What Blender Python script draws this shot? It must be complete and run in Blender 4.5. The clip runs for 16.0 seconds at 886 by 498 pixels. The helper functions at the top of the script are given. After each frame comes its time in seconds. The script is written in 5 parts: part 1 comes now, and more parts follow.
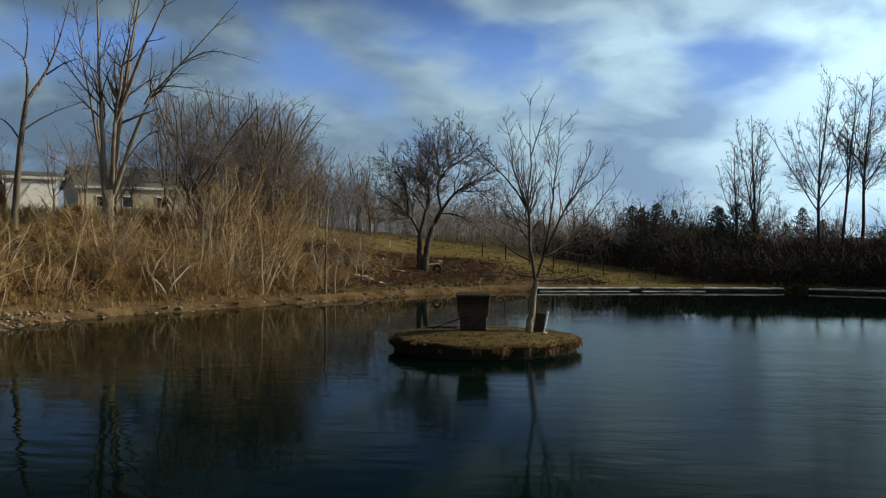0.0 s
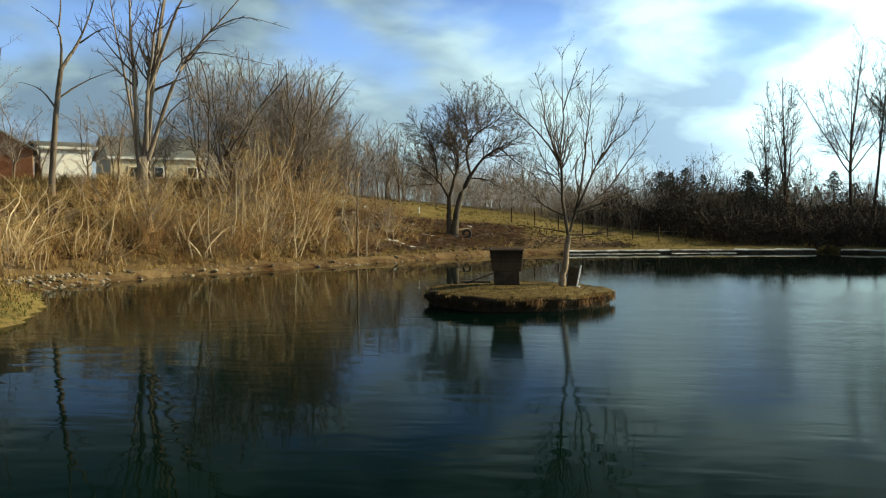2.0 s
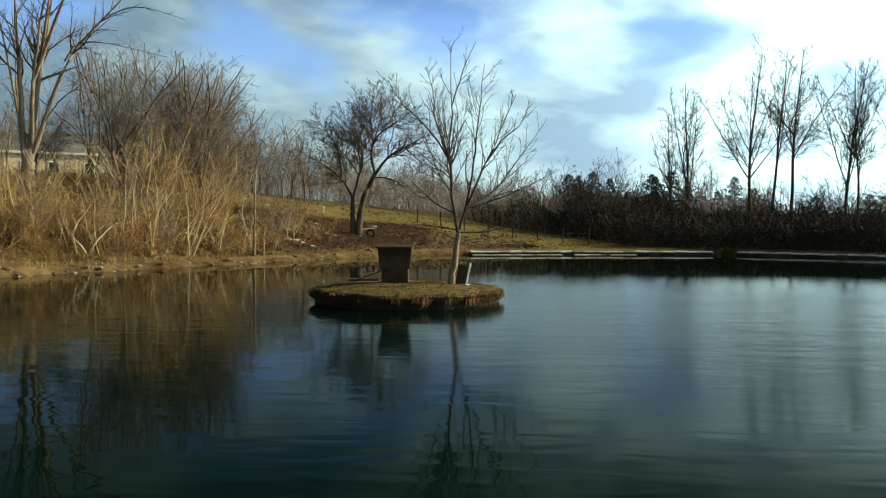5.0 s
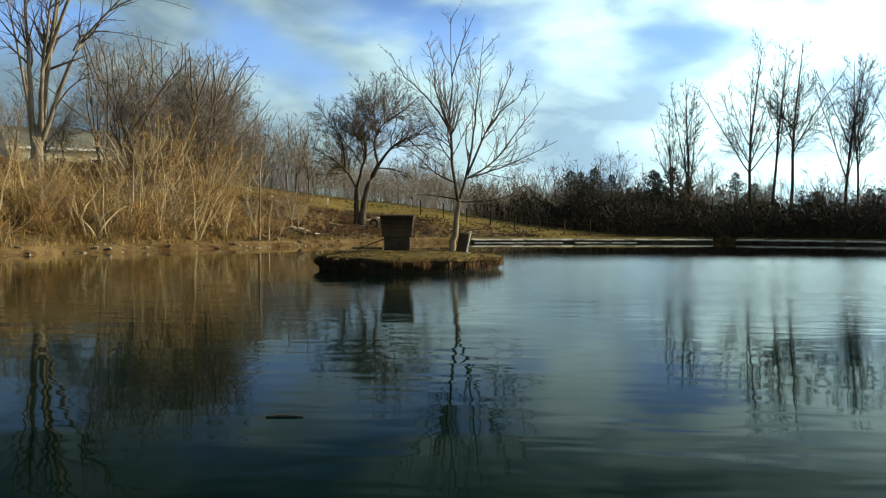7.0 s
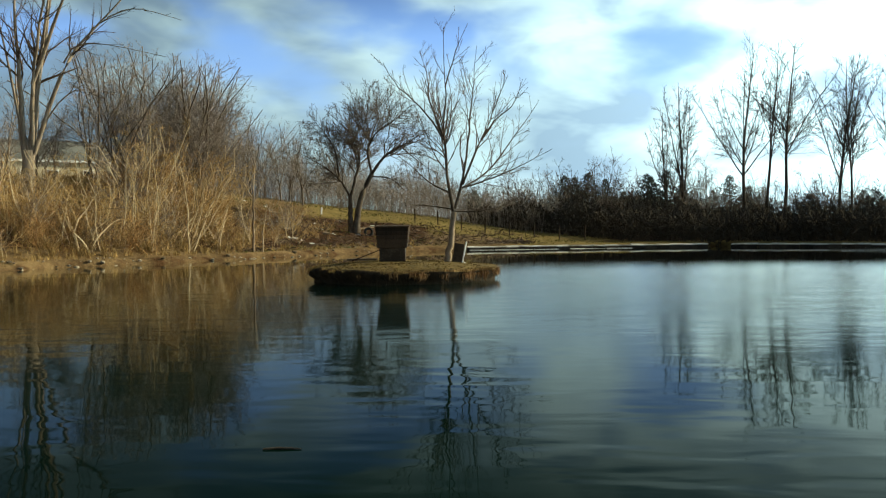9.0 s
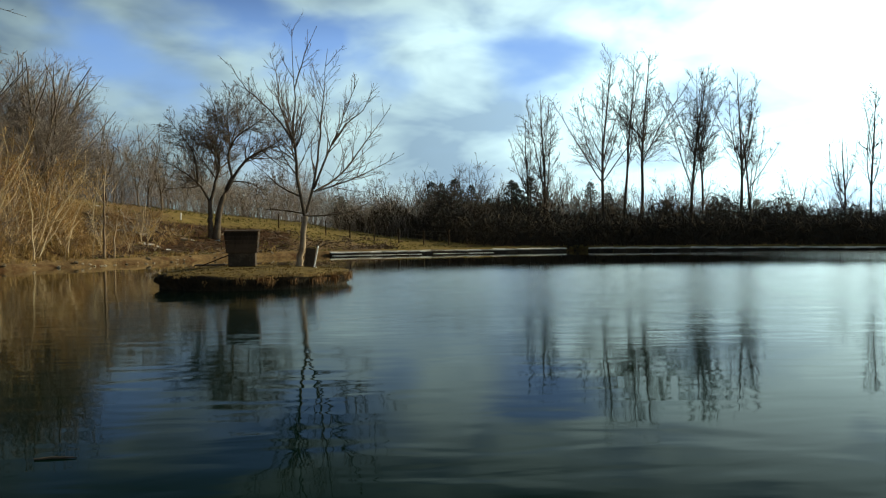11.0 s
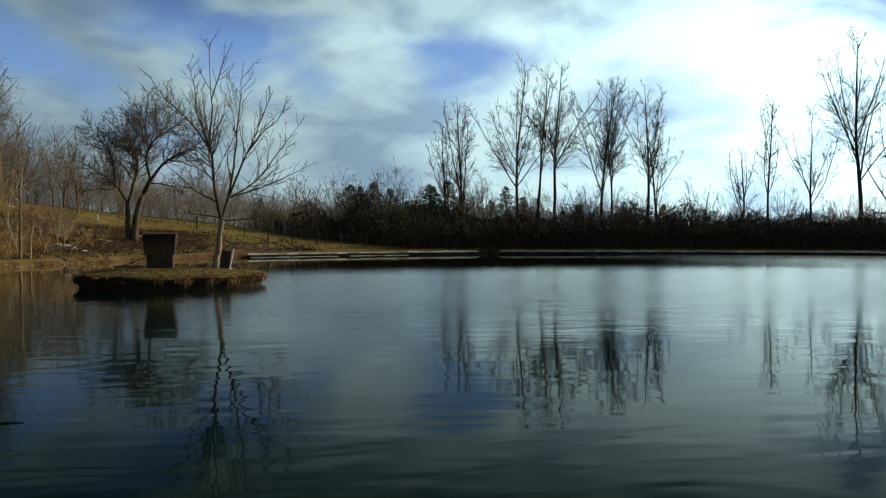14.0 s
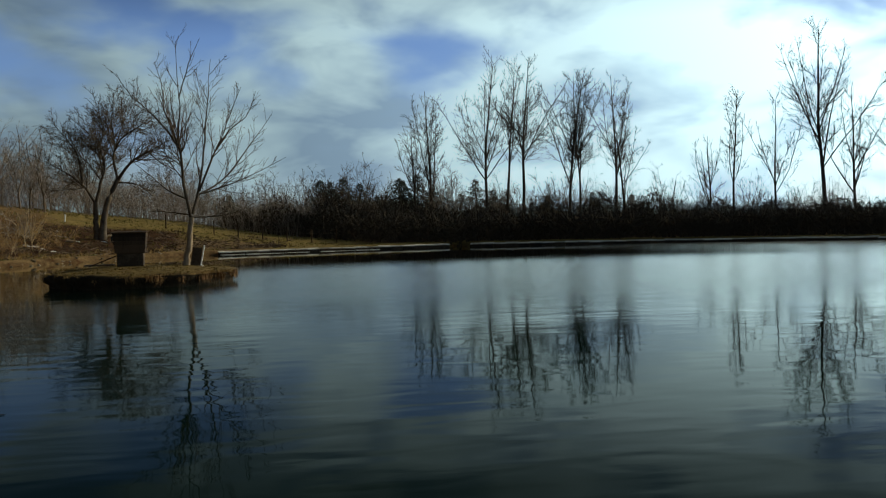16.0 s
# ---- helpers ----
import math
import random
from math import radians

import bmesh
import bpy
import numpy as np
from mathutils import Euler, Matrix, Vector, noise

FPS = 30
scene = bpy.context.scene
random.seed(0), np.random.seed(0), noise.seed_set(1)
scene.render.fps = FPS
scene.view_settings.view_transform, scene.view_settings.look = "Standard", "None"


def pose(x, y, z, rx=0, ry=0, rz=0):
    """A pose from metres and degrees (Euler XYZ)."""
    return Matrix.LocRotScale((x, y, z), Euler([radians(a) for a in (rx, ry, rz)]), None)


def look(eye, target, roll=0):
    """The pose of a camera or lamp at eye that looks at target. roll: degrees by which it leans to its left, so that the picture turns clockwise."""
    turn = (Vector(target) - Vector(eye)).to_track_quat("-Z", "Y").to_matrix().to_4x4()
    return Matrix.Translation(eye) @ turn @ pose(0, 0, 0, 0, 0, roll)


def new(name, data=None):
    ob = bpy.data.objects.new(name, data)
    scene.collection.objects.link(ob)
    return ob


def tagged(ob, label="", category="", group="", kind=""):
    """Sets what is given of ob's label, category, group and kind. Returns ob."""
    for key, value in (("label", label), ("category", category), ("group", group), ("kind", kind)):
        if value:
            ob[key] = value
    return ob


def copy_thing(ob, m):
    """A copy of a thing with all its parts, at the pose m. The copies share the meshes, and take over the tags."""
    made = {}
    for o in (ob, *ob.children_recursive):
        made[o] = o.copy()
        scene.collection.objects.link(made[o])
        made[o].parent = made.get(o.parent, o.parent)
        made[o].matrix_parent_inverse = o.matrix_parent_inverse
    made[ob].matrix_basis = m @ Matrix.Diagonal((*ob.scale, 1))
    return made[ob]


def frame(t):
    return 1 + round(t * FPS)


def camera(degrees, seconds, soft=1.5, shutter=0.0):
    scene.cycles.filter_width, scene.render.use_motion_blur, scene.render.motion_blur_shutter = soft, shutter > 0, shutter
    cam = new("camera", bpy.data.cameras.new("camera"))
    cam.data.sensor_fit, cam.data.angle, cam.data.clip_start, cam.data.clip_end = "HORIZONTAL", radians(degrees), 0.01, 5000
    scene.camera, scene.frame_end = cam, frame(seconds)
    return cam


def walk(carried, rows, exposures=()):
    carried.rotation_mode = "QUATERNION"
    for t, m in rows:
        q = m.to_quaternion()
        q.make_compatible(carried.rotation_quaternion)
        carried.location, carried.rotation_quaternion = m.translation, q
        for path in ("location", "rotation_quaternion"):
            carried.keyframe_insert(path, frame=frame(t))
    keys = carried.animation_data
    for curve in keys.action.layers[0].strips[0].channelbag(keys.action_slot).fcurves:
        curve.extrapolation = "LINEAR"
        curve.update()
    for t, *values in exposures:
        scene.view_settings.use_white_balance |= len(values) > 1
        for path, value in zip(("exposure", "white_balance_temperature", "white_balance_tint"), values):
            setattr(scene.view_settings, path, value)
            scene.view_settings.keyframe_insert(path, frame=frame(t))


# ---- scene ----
# ---- camera ----
cam = camera(50, 16.0, soft=1.2)
PATH = [  # seconds, x, y, z, turn to the left, tilt up, lean
    (0, 0.42, 0.67, 3.60, 8.12, -0.87, 0.38),
    (0.5, 0.24, 0.41, 3.25, 8.41, -2.44, -1.30),
    (1, 0.06, 0.07, 3.11, 9.46, -2.63, -0.95),
    (1.5, 0.09, 0.04, 3.06, 9.92, -2.57, 0.39),
    (2, 0.25, 0.28, 3.06, 9.71, -2.52, -0.22),
    (2.5, 0.85, 0.65, 3.10, 7.30, -2.10, 0.89),
    (3, 1.23, 1.00, 3.18, 3.79, -1.97, -0.12),
    (3.5, 1.13, 1.29, 3.22, 4.82, -1.54, 2.18),
    (4, 1.08, 1.25, 3.33, 4.57, -1.31, -0.28),
    (4.5, 1.10, 1.24, 3.13, 4.40, -2.02, 0.74),
    (4.7, 1.06, 1.19, 3.03, 4.53, -2.43, 0.58),
    (6.8, 1.33, 0.21, 1.69, 5.23, -0.98, 0.42),
    (7, 1.25, 0.22, 1.65, 4.96, -1.91, 0.24),
    (7.5, 1.24, 0.33, 1.65, 4.36, -1.65, 0.12),
    (8, 1.23, 0.40, 1.71, 4.54, -1.17, 0.95),
    (8.5, 1.18, 0.38, 1.77, 4.63, -1.28, -0.31),
    (9, 1.19, 0.43, 1.80, 4.62, -1.58, -0.55),
    (9.5, 1.24, 0.41, 1.84, 5.11, -1.74, -0.30),
    (10, 1.78, 0.83, 1.82, -3.39, -1.27, 0.79),
    (10.2, 1.75, 0.88, 1.79, -3.45, -1.44, -0.04),
    (12.3, 2.23, -0.61, 1.71, -2.84, -0.93, -0.89),
    (12.5, 2.25, -0.70, 1.71, -3.20, -1.17, -0.53),
    (13, 2.27, -0.78, 1.71, -3.27, -1.14, -0.61),
    (13.5, 2.30, -0.93, 1.76, -3.25, -1.04, -0.46),
    (14, 2.20, -1.59, 1.82, -7.65, -1.21, -0.29),
    (14.5, 2.21, -1.89, 1.79, -9.03, -1.28, -1.07),
    (15, 2.20, -1.89, 1.77, -9.22, -1.32, -1.22),
    (15.5, 2.17, -1.82, 1.79, -9.32, -1.47, -0.99),
    (16, 2.18, -1.89, 1.76, -9.39, -1.58, -1.42),
]
EXPOSURES = [(0, -0.42, 5600, 3), (0.6, -0.25, 5800, 1), (1.5, 0.13, 6050, -2), (2.5, 0.5, 6150, -5), (4.5, 0.34, 6150, -6), (9.6, 0.38, 6150, -6), (10.2, 0.27, 6200, -4), (12.3, -0.2, 6100, -3), (13.6, -0.32, 6100, -2), (14.5, -0.5, 6050, -1), (16, -0.68, 6050, -1)]


def aim(x, y, z, turn, tilt, lean):
    a, b = radians(turn), radians(tilt)
    way = Vector((-math.sin(a) * math.cos(b), math.cos(a) * math.cos(b), math.sin(b)))
    eye = Vector((x, y, z))
    return look(eye, eye + 10 * way, lean)


walk(cam, [(row[0], aim(*row[1:])) for row in PATH], EXPOSURES)

# ---- sky and sun ----
SUN_TURN, SUN_UP = 70.0, 23.0  # degrees to the right of +y, and above the horizon
sun_way = Vector((math.sin(radians(SUN_TURN)) * math.cos(radians(SUN_UP)),
                  math.cos(radians(SUN_TURN)) * math.cos(radians(SUN_UP)), math.sin(radians(SUN_UP))))
sun_data = bpy.data.lights.new("sun", "SUN")
sun_data.energy, sun_data.angle, sun_data.color = 5.0, radians(0.6), (1.0, 0.79, 0.50)
sun = new("sun", sun_data)
sun.matrix_world = look(sun_way * 100, (0, 0, 0))

world = bpy.data.worlds.new("sky")
scene.world = world
world.use_nodes = True
wt = world.node_tree
wt.nodes.clear()


class Nodes:
    """Short calls to add nodes to a tree."""

    def __init__(self, tree):
        self.tree = tree

    def add(self, kind, settings=None, **inputs):
        n = self.tree.nodes.new(kind)
        s = settings or {}
        if "operation" in s:
            n.operation = s["operation"]
        if "use_clamp" in s:
            n.use_clamp = s["use_clamp"]
        if "data_type" in s:
            n.data_type = s["data_type"]
        if "layer_name" in s:
            n.layer_name = s["layer_name"]
        for k, v in inputs.items():
            key = int(k[1:]) if k[0] == "_" else k.replace("_", " ")
            if isinstance(v, bpy.types.NodeSocket):
                self.tree.links.new(v, n.inputs[key])
            else:
                n.inputs[key].default_value = v
        return n

    def math(self, op, a, b=0.0, c=0.0, clamp=False):
        return self.add("ShaderNodeMath", {"operation": op, "use_clamp": clamp}, _0=a, _1=b, _2=c).outputs[0]

    def ramp(self, fac, stops, kind="LINEAR"):
        n = self.add("ShaderNodeValToRGB", None, Fac=fac)
        n.color_ramp.interpolation = kind
        e = n.color_ramp.elements
        while len(e) < len(stops):
            e.new(0.5)
        for el, (p, c) in zip(e, stops):
            el.position = p
            el.color = (*c, 1) if len(c) == 3 else c
        return n.outputs["Color"]

    def mix(self, fac, a, b):
        n = self.add("ShaderNodeMix", {"data_type": "RGBA"}, _0=fac)
        for i, v in ((6, a), (7, b)):
            if isinstance(v, bpy.types.NodeSocket):
                self.tree.links.new(v, n.inputs[i])
            else:
                n.inputs[i].default_value = (*v, 1)
        return n.outputs[2]

    def noise(self, vec, scale, detail=4.0, rough=0.55, distort=0.0):
        return self.add("ShaderNodeTexNoise", None, Vector=vec, Scale=scale, Detail=detail, Roughness=rough, Distortion=distort).outputs["Fac"]


def build_sky():
    g = Nodes(wt)
    way = g.add("ShaderNodeTexCoord").outputs["Generated"]
    sky = g.add("ShaderNodeTexSky")
    sky.sky_type, sky.sun_disc = "NISHITA", False
    sky.sun_elevation, sky.sun_rotation = radians(SUN_UP), radians(SUN_TURN)
    sky.air_density, sky.dust_density, sky.ozone_density = 1.0, 0.3, 3.0
    sep = g.add("ShaderNodeSeparateXYZ", None, Vector=way)
    up = g.math("MAXIMUM", sep.outputs[2], 0.0)
    turn = g.math("DEGREES", g.math("ARCTAN2", sep.outputs[0], sep.outputs[1]))
    rise = g.math("DEGREES", g.math("ARCSINE", sep.outputs[2]))

    def drift(at_turn, at_rise, long, wide, tilt):
        """A soft bank of cloud or a gap in it, 1 at its middle."""
        c, n = math.cos(radians(tilt)), math.sin(radians(tilt))
        du, dv = g.math("SUBTRACT", turn, at_turn), g.math("SUBTRACT", rise, at_rise)
        u = g.math("DIVIDE", g.math("ADD", g.math("MULTIPLY", du, c), g.math("MULTIPLY", dv, n)), long)
        v = g.math("DIVIDE", g.math("SUBTRACT", g.math("MULTIPLY", dv, c), g.math("MULTIPLY", du, n)), wide)
        r = g.math("ADD", g.math("MULTIPLY", u, u), g.math("MULTIPLY", v, v))
        return g.math("POWER", 2.718, g.math("MULTIPLY", r, -1.0))

    grid = g.add("ShaderNodeCombineXYZ", None, X=turn, Y=rise)
    tilted = g.add("ShaderNodeMapping", None, Vector=grid.outputs[0], Location=CLOUD_SHIFT, Rotation=(0, 0, radians(CLOUD_TURN)), Scale=(0.055, 0.115, 1.0))
    big = g.noise(tilted.outputs[0], 1.6, 3.0, 0.45, 0.5)
    small = g.noise(tilted.outputs[0], 5.0, 3.0, 0.5, 0.3)
    body = g.math("ADD", g.math("MULTIPLY", big, 0.8), g.math("MULTIPLY", small, 0.2))
    near_sun = g.add("ShaderNodeVectorMath", {"operation": "DOT_PRODUCT"}, _0=way, _1=tuple(sun_way)).outputs["Value"]
    glow = g.math("POWER", g.math("MAXIMUM", near_sun, 0.0), 7.0)
    wide = g.math("POWER", g.math("MAXIMUM", near_sun, 0.0), 1.7)
    cover = g.math("ADD", g.math("ADD", body, 0.05), g.math("MULTIPLY", wide, 0.10))
    for sign, some in ((-0.17, CLOUD_GAPS), (0.15, CLOUD_BANKS)):
        for row in some:
            cover = g.math("ADD", cover, g.math("MULTIPLY", drift(*row), sign))
    mask = g.ramp(cover, [(0.36, (0, 0, 0)), (0.64, (1, 1, 1))], "EASE")
    thick = g.math("ADD", g.noise(tilted.outputs[0], 2.6, 4.0, 0.5, 0.3), g.math("MULTIPLY", wide, 0.12))
    for row in CLOUD_SHADES:
        thick = g.math("SUBTRACT", thick, g.math("MULTIPLY", drift(*row), 0.13))
    cloud = g.mix(g.ramp(thick, [(0.34, (0, 0, 0)), (0.58, (1, 1, 1))]), (0.38, 0.50, 0.65), (0.78, 0.95, 1.0))
    shine = g.math("ADD", g.math("MULTIPLY", wide, 2.2), g.math("ADD", g.math("MULTIPLY", glow, 3.0), 0.50))
    # cloud and blue sky are dimmed higher up so the near water mirrors darker
    low = g.ramp(up, [(0.20, (1, 1, 1)), (0.34, (0.10, 0.10, 0.10))])
    b_cloud = g.add("ShaderNodeBackground", None, Color=cloud, Strength=g.math("MULTIPLY", shine, low))
    deep = g.add("ShaderNodeVectorMath", {"operation": "MULTIPLY"}, _0=sky.outputs[0], _1=(1.04, 0.99, 1.30)).outputs[0]
    b_sky = g.add("ShaderNodeBackground", None, Color=deep, Strength=g.math("MULTIPLY", g.math("ADD", g.math("MULTIPLY", g.ramp(up, [(0.19, (1, 1, 1)), (0.30, (0, 0, 0))]), 0.90), 0.10), 0.12))
    mixed = g.add("ShaderNodeMixShader", None, _0=mask)
    g.tree.links.new(b_sky.outputs[0], mixed.inputs[1])
    g.tree.links.new(b_cloud.outputs[0], mixed.inputs[2])
    out = g.add("ShaderNodeOutputWorld")
    g.tree.links.new(mixed.outputs[0], out.inputs[0])


CLOUD_SHIFT, CLOUD_TURN = (0.3, 0.2, 0.0), 24.0
# bearing, rise, half length, half width and tilt, in degrees
CLOUD_GAPS = ((9.0, 10.3, 4.6, 2.0, -8), (-2.0, 10.2, 4.0, 1.5, -25), (-16.5, 9.8, 3.6, 3.0, -35), (-8.5, 13.0, 5.0, 1.7, -22))
CLOUD_BANKS = ((-11.0, 9.6, 8.0, 1.4, -28), (3.6, 9.0, 2.4, 4.5, 10), (20.0, 6.0, 9.0, 9.0, 0), (-2.0, 5.2, 3.5, 1.2, -15), (12.0, 4.0, 5.0, 3.0, 0))
# the shade at -26, 18 is unseen, added to darken the left water's reflection
CLOUD_SHADES = ((3.2, 7.2, 3.2, 1.6, 0), (2.0, 4.2, 4.0, 1.6, 0), (-30.0, 7.0, 9.0, 9.0, 0), (-26.0, 18.0, 18.0, 6.0, 0), (-27.0, 3.0, 12.0, 5.0, 10), (-17.0, 3.0, 5.0, 3.0, 0), (6.5, 6.6, 2.5, 1.2, 0))
build_sky()

# ---- materials ----


def material(name, rough=0.8, spec=0.3, metal=0.0):
    m = bpy.data.materials.new(name)
    m.use_nodes = True
    b = m.node_tree.nodes["Principled BSDF"]
    b.inputs["Roughness"].default_value = rough
    b.inputs["Specular IOR Level"].default_value = spec
    b.inputs["Metallic"].default_value = metal
    return m, Nodes(m.node_tree), b


def place(g):
    return g.add("ShaderNodeNewGeometry").outputs["Position"]


def rough_material(name, dark, light, scale, fine, bump=0.3, rough=0.85, spec=0.2, stain=None, stretch=(1, 1, 1), per_piece=0.0, local=False, depth=0.02):
    """Two colours in large patches and fine grain, with relief; stain: a third colour in sparse patches."""
    m, g, b = material(name, rough, spec)
    where = g.add("ShaderNodeTexCoord").outputs["Object"] if local else place(g)
    vec = g.add("ShaderNodeMapping", None, Vector=where, Scale=stretch).outputs[0]
    patches, grain = g.noise(vec, scale, 5.0, 0.6), g.noise(vec, fine, 6.0, 0.65)
    both = g.math("ADD", g.math("MULTIPLY", patches, 0.55), g.math("MULTIPLY", grain, 0.45))
    if per_piece:
        r = g.add("ShaderNodeObjectInfo").outputs["Random"]
        both = g.math("ADD", both, g.math("MULTIPLY", g.math("SUBTRACT", r, 0.5), per_piece))
    col = g.ramp(both, [(0.34, dark), (0.66, light)])
    if stain:
        col = g.mix(g.ramp(g.noise(vec, scale * 2.3, 4.0, 0.6), [(0.56, (0, 0, 0)), (0.68, (1, 1, 1))]), col, stain)
    g.tree.links.new(col, b.inputs["Base Color"])
    bp = g.add("ShaderNodeBump", None, Strength=bump, Distance=depth, Height=grain)
    g.tree.links.new(bp.outputs[0], b.inputs["Normal"])
    return m


M_BARK = rough_material("grey_brown_bark", (0.07, 0.052, 0.038), (0.27, 0.21, 0.155), 2.0, 14.0, 0.5, stretch=(1, 1, 0.25), per_piece=0.25)
M_BARK_GREY = rough_material("pale_grey_ridged_bark", (0.10, 0.075, 0.055), (0.40, 0.32, 0.24), 1.6, 12.0, 0.7, stretch=(2.5, 2.5, 0.2), per_piece=0.15, depth=0.04)
M_BARK_PALE = rough_material("pale_bark", (0.15, 0.105, 0.07), (0.48, 0.37, 0.26), 2.0, 12.0, 0.5, stretch=(1, 1, 0.4), per_piece=0.2)
M_BARK_LIMB = rough_material("brown_limb_bark", (0.045, 0.034, 0.026), (0.16, 0.125, 0.095), 2.0, 14.0, 0.5, per_piece=0.2)
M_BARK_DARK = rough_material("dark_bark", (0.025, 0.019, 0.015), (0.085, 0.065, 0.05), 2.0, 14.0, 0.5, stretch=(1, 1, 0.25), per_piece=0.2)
M_TWIG = rough_material("brown_twig", (0.10, 0.075, 0.055), (0.30, 0.22, 0.16), 0.6, 9.0, 0.2, per_piece=0.3)
M_TWIG_MID = rough_material("dark_brown_twig", (0.045, 0.032, 0.024), (0.15, 0.105, 0.075), 0.6, 9.0, 0.2, per_piece=0.3)
M_TWIG_SLOPE = rough_material("greyish_brown_twig", (0.07, 0.052, 0.04), (0.22, 0.165, 0.125), 0.6, 9.0, 0.2, per_piece=0.2)
M_TWIG_RUST = rough_material("rust_brown_twig", (0.17, 0.09, 0.037), (0.44, 0.265, 0.11), 0.5, 7.0, 0.2, per_piece=0.4)
M_TWIG_TAN = rough_material("tan_dry_twig", (0.28, 0.17, 0.06), (0.64, 0.44, 0.19), 0.5, 7.0, 0.2, per_piece=0.45)
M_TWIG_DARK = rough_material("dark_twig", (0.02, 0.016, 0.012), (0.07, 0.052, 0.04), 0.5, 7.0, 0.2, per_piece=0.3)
M_STEM_PALE = rough_material("sunbleached_stem", (0.36, 0.27, 0.16), (0.72, 0.58, 0.38), 0.8, 9.0, 0.3, per_piece=0.3)
M_PALE_TWIG = rough_material("frosted_pale_twig", (0.30, 0.27, 0.24), (0.68, 0.64, 0.60), 0.8, 9.0, 0.3, per_piece=0.2)
M_HAZE_TWIG = rough_material("pale_grey_brown_twig", (0.14, 0.115, 0.10), (0.36, 0.305, 0.265), 0.6, 9.0, 0.2)
M_TURF = rough_material("dull_turf_blade", (0.05, 0.036, 0.011), (0.24, 0.165, 0.055), 1.4, 12.0, 0.2)
STICK = (-0.72, 7.85)
M_NEEDLE = rough_material("dark_green_needles", (0.045, 0.050, 0.038), (0.105, 0.110, 0.082), 0.8, 8.0, 0.2, per_piece=0.3)
M_SCRUB = rough_material("dark_brown_scrub", (0.048, 0.041, 0.034), (0.074, 0.063, 0.051), 0.35, 5.0, 0.2, spec=0.0)
M_GOLD = rough_material("dry_golden_undergrowth", (0.085, 0.05, 0.02), (0.62, 0.43, 0.19), 0.5, 6.0, 0.2)
M_DRY = rough_material("dry_grass", (0.16, 0.10, 0.035), (0.44, 0.30, 0.12), 0.8, 12.0, 0.2)
M_BLADE = rough_material("olive_grass_blade", (0.07, 0.075, 0.02), (0.26, 0.21, 0.07), 0.9, 12.0, 0.2)
M_STONE = rough_material("pale_field_stone", (0.10, 0.08, 0.055), (0.40, 0.34, 0.26), 3.0, 18.0, 0.6, per_piece=0.4)
# edging stones: near-black sides, much paler caps and ledges
M_WALL = rough_material("dark_edge_stone", (0.012, 0.010, 0.008), (0.075, 0.058, 0.042), 2.2, 14.0, 0.9, per_piece=0.2, depth=0.05)
M_CAP = rough_material("pale_capstone", (0.26, 0.24, 0.21), (0.86, 0.85, 0.83), 1.6, 9.0, 0.5, per_piece=0.15)
M_SNOW = rough_material("old_snow", (0.40, 0.39, 0.38), (0.74, 0.74, 0.75), 1.5, 14.0, 0.4)
M_WOOD = rough_material("weathered_brown_boards", (0.022, 0.014, 0.009), (0.07, 0.044, 0.027), 1.5, 16.0, 0.4, stretch=(3.0, 3.0, 0.4), per_piece=0.35)
M_PANEL = rough_material("dull_brown_board", (0.04, 0.028, 0.019), (0.13, 0.095, 0.064), 1.5, 16.0, 0.4, per_piece=0.2)
M_WOOD_GREY = rough_material("grey_weathered_wood", (0.12, 0.10, 0.085), (0.34, 0.30, 0.25), 1.5, 16.0, 0.4, per_piece=0.3)
M_WHITE = rough_material("white_painted_siding", (0.66, 0.66, 0.65), (0.84, 0.84, 0.83), 0.4, 6.0, 0.1, rough=0.6)
M_CREAM = rough_material("cream_siding", (0.48, 0.42, 0.29), (0.66, 0.59, 0.43), 0.4, 6.0, 0.1, rough=0.6)
M_BRICKWALL = rough_material("red_brown_brick", (0.18, 0.075, 0.04), (0.34, 0.16, 0.09), 0.6, 5.0, 0.3)
M_ROOF = rough_material("grey_shingle_roof", (0.10, 0.105, 0.10), (0.22, 0.22, 0.21), 0.6, 6.0, 0.4)
M_RUBBER = rough_material("black_rubber", (0.012, 0.012, 0.012), (0.04, 0.04, 0.04), 3.0, 30.0, 0.3, rough=0.7)


def glass_dark():
    m, g, b = material("dark_window_glass", 0.06, 0.6)
    b.inputs["Base Color"].default_value = (0.02, 0.025, 0.03, 1)
    return m


M_GLASS = glass_dark()


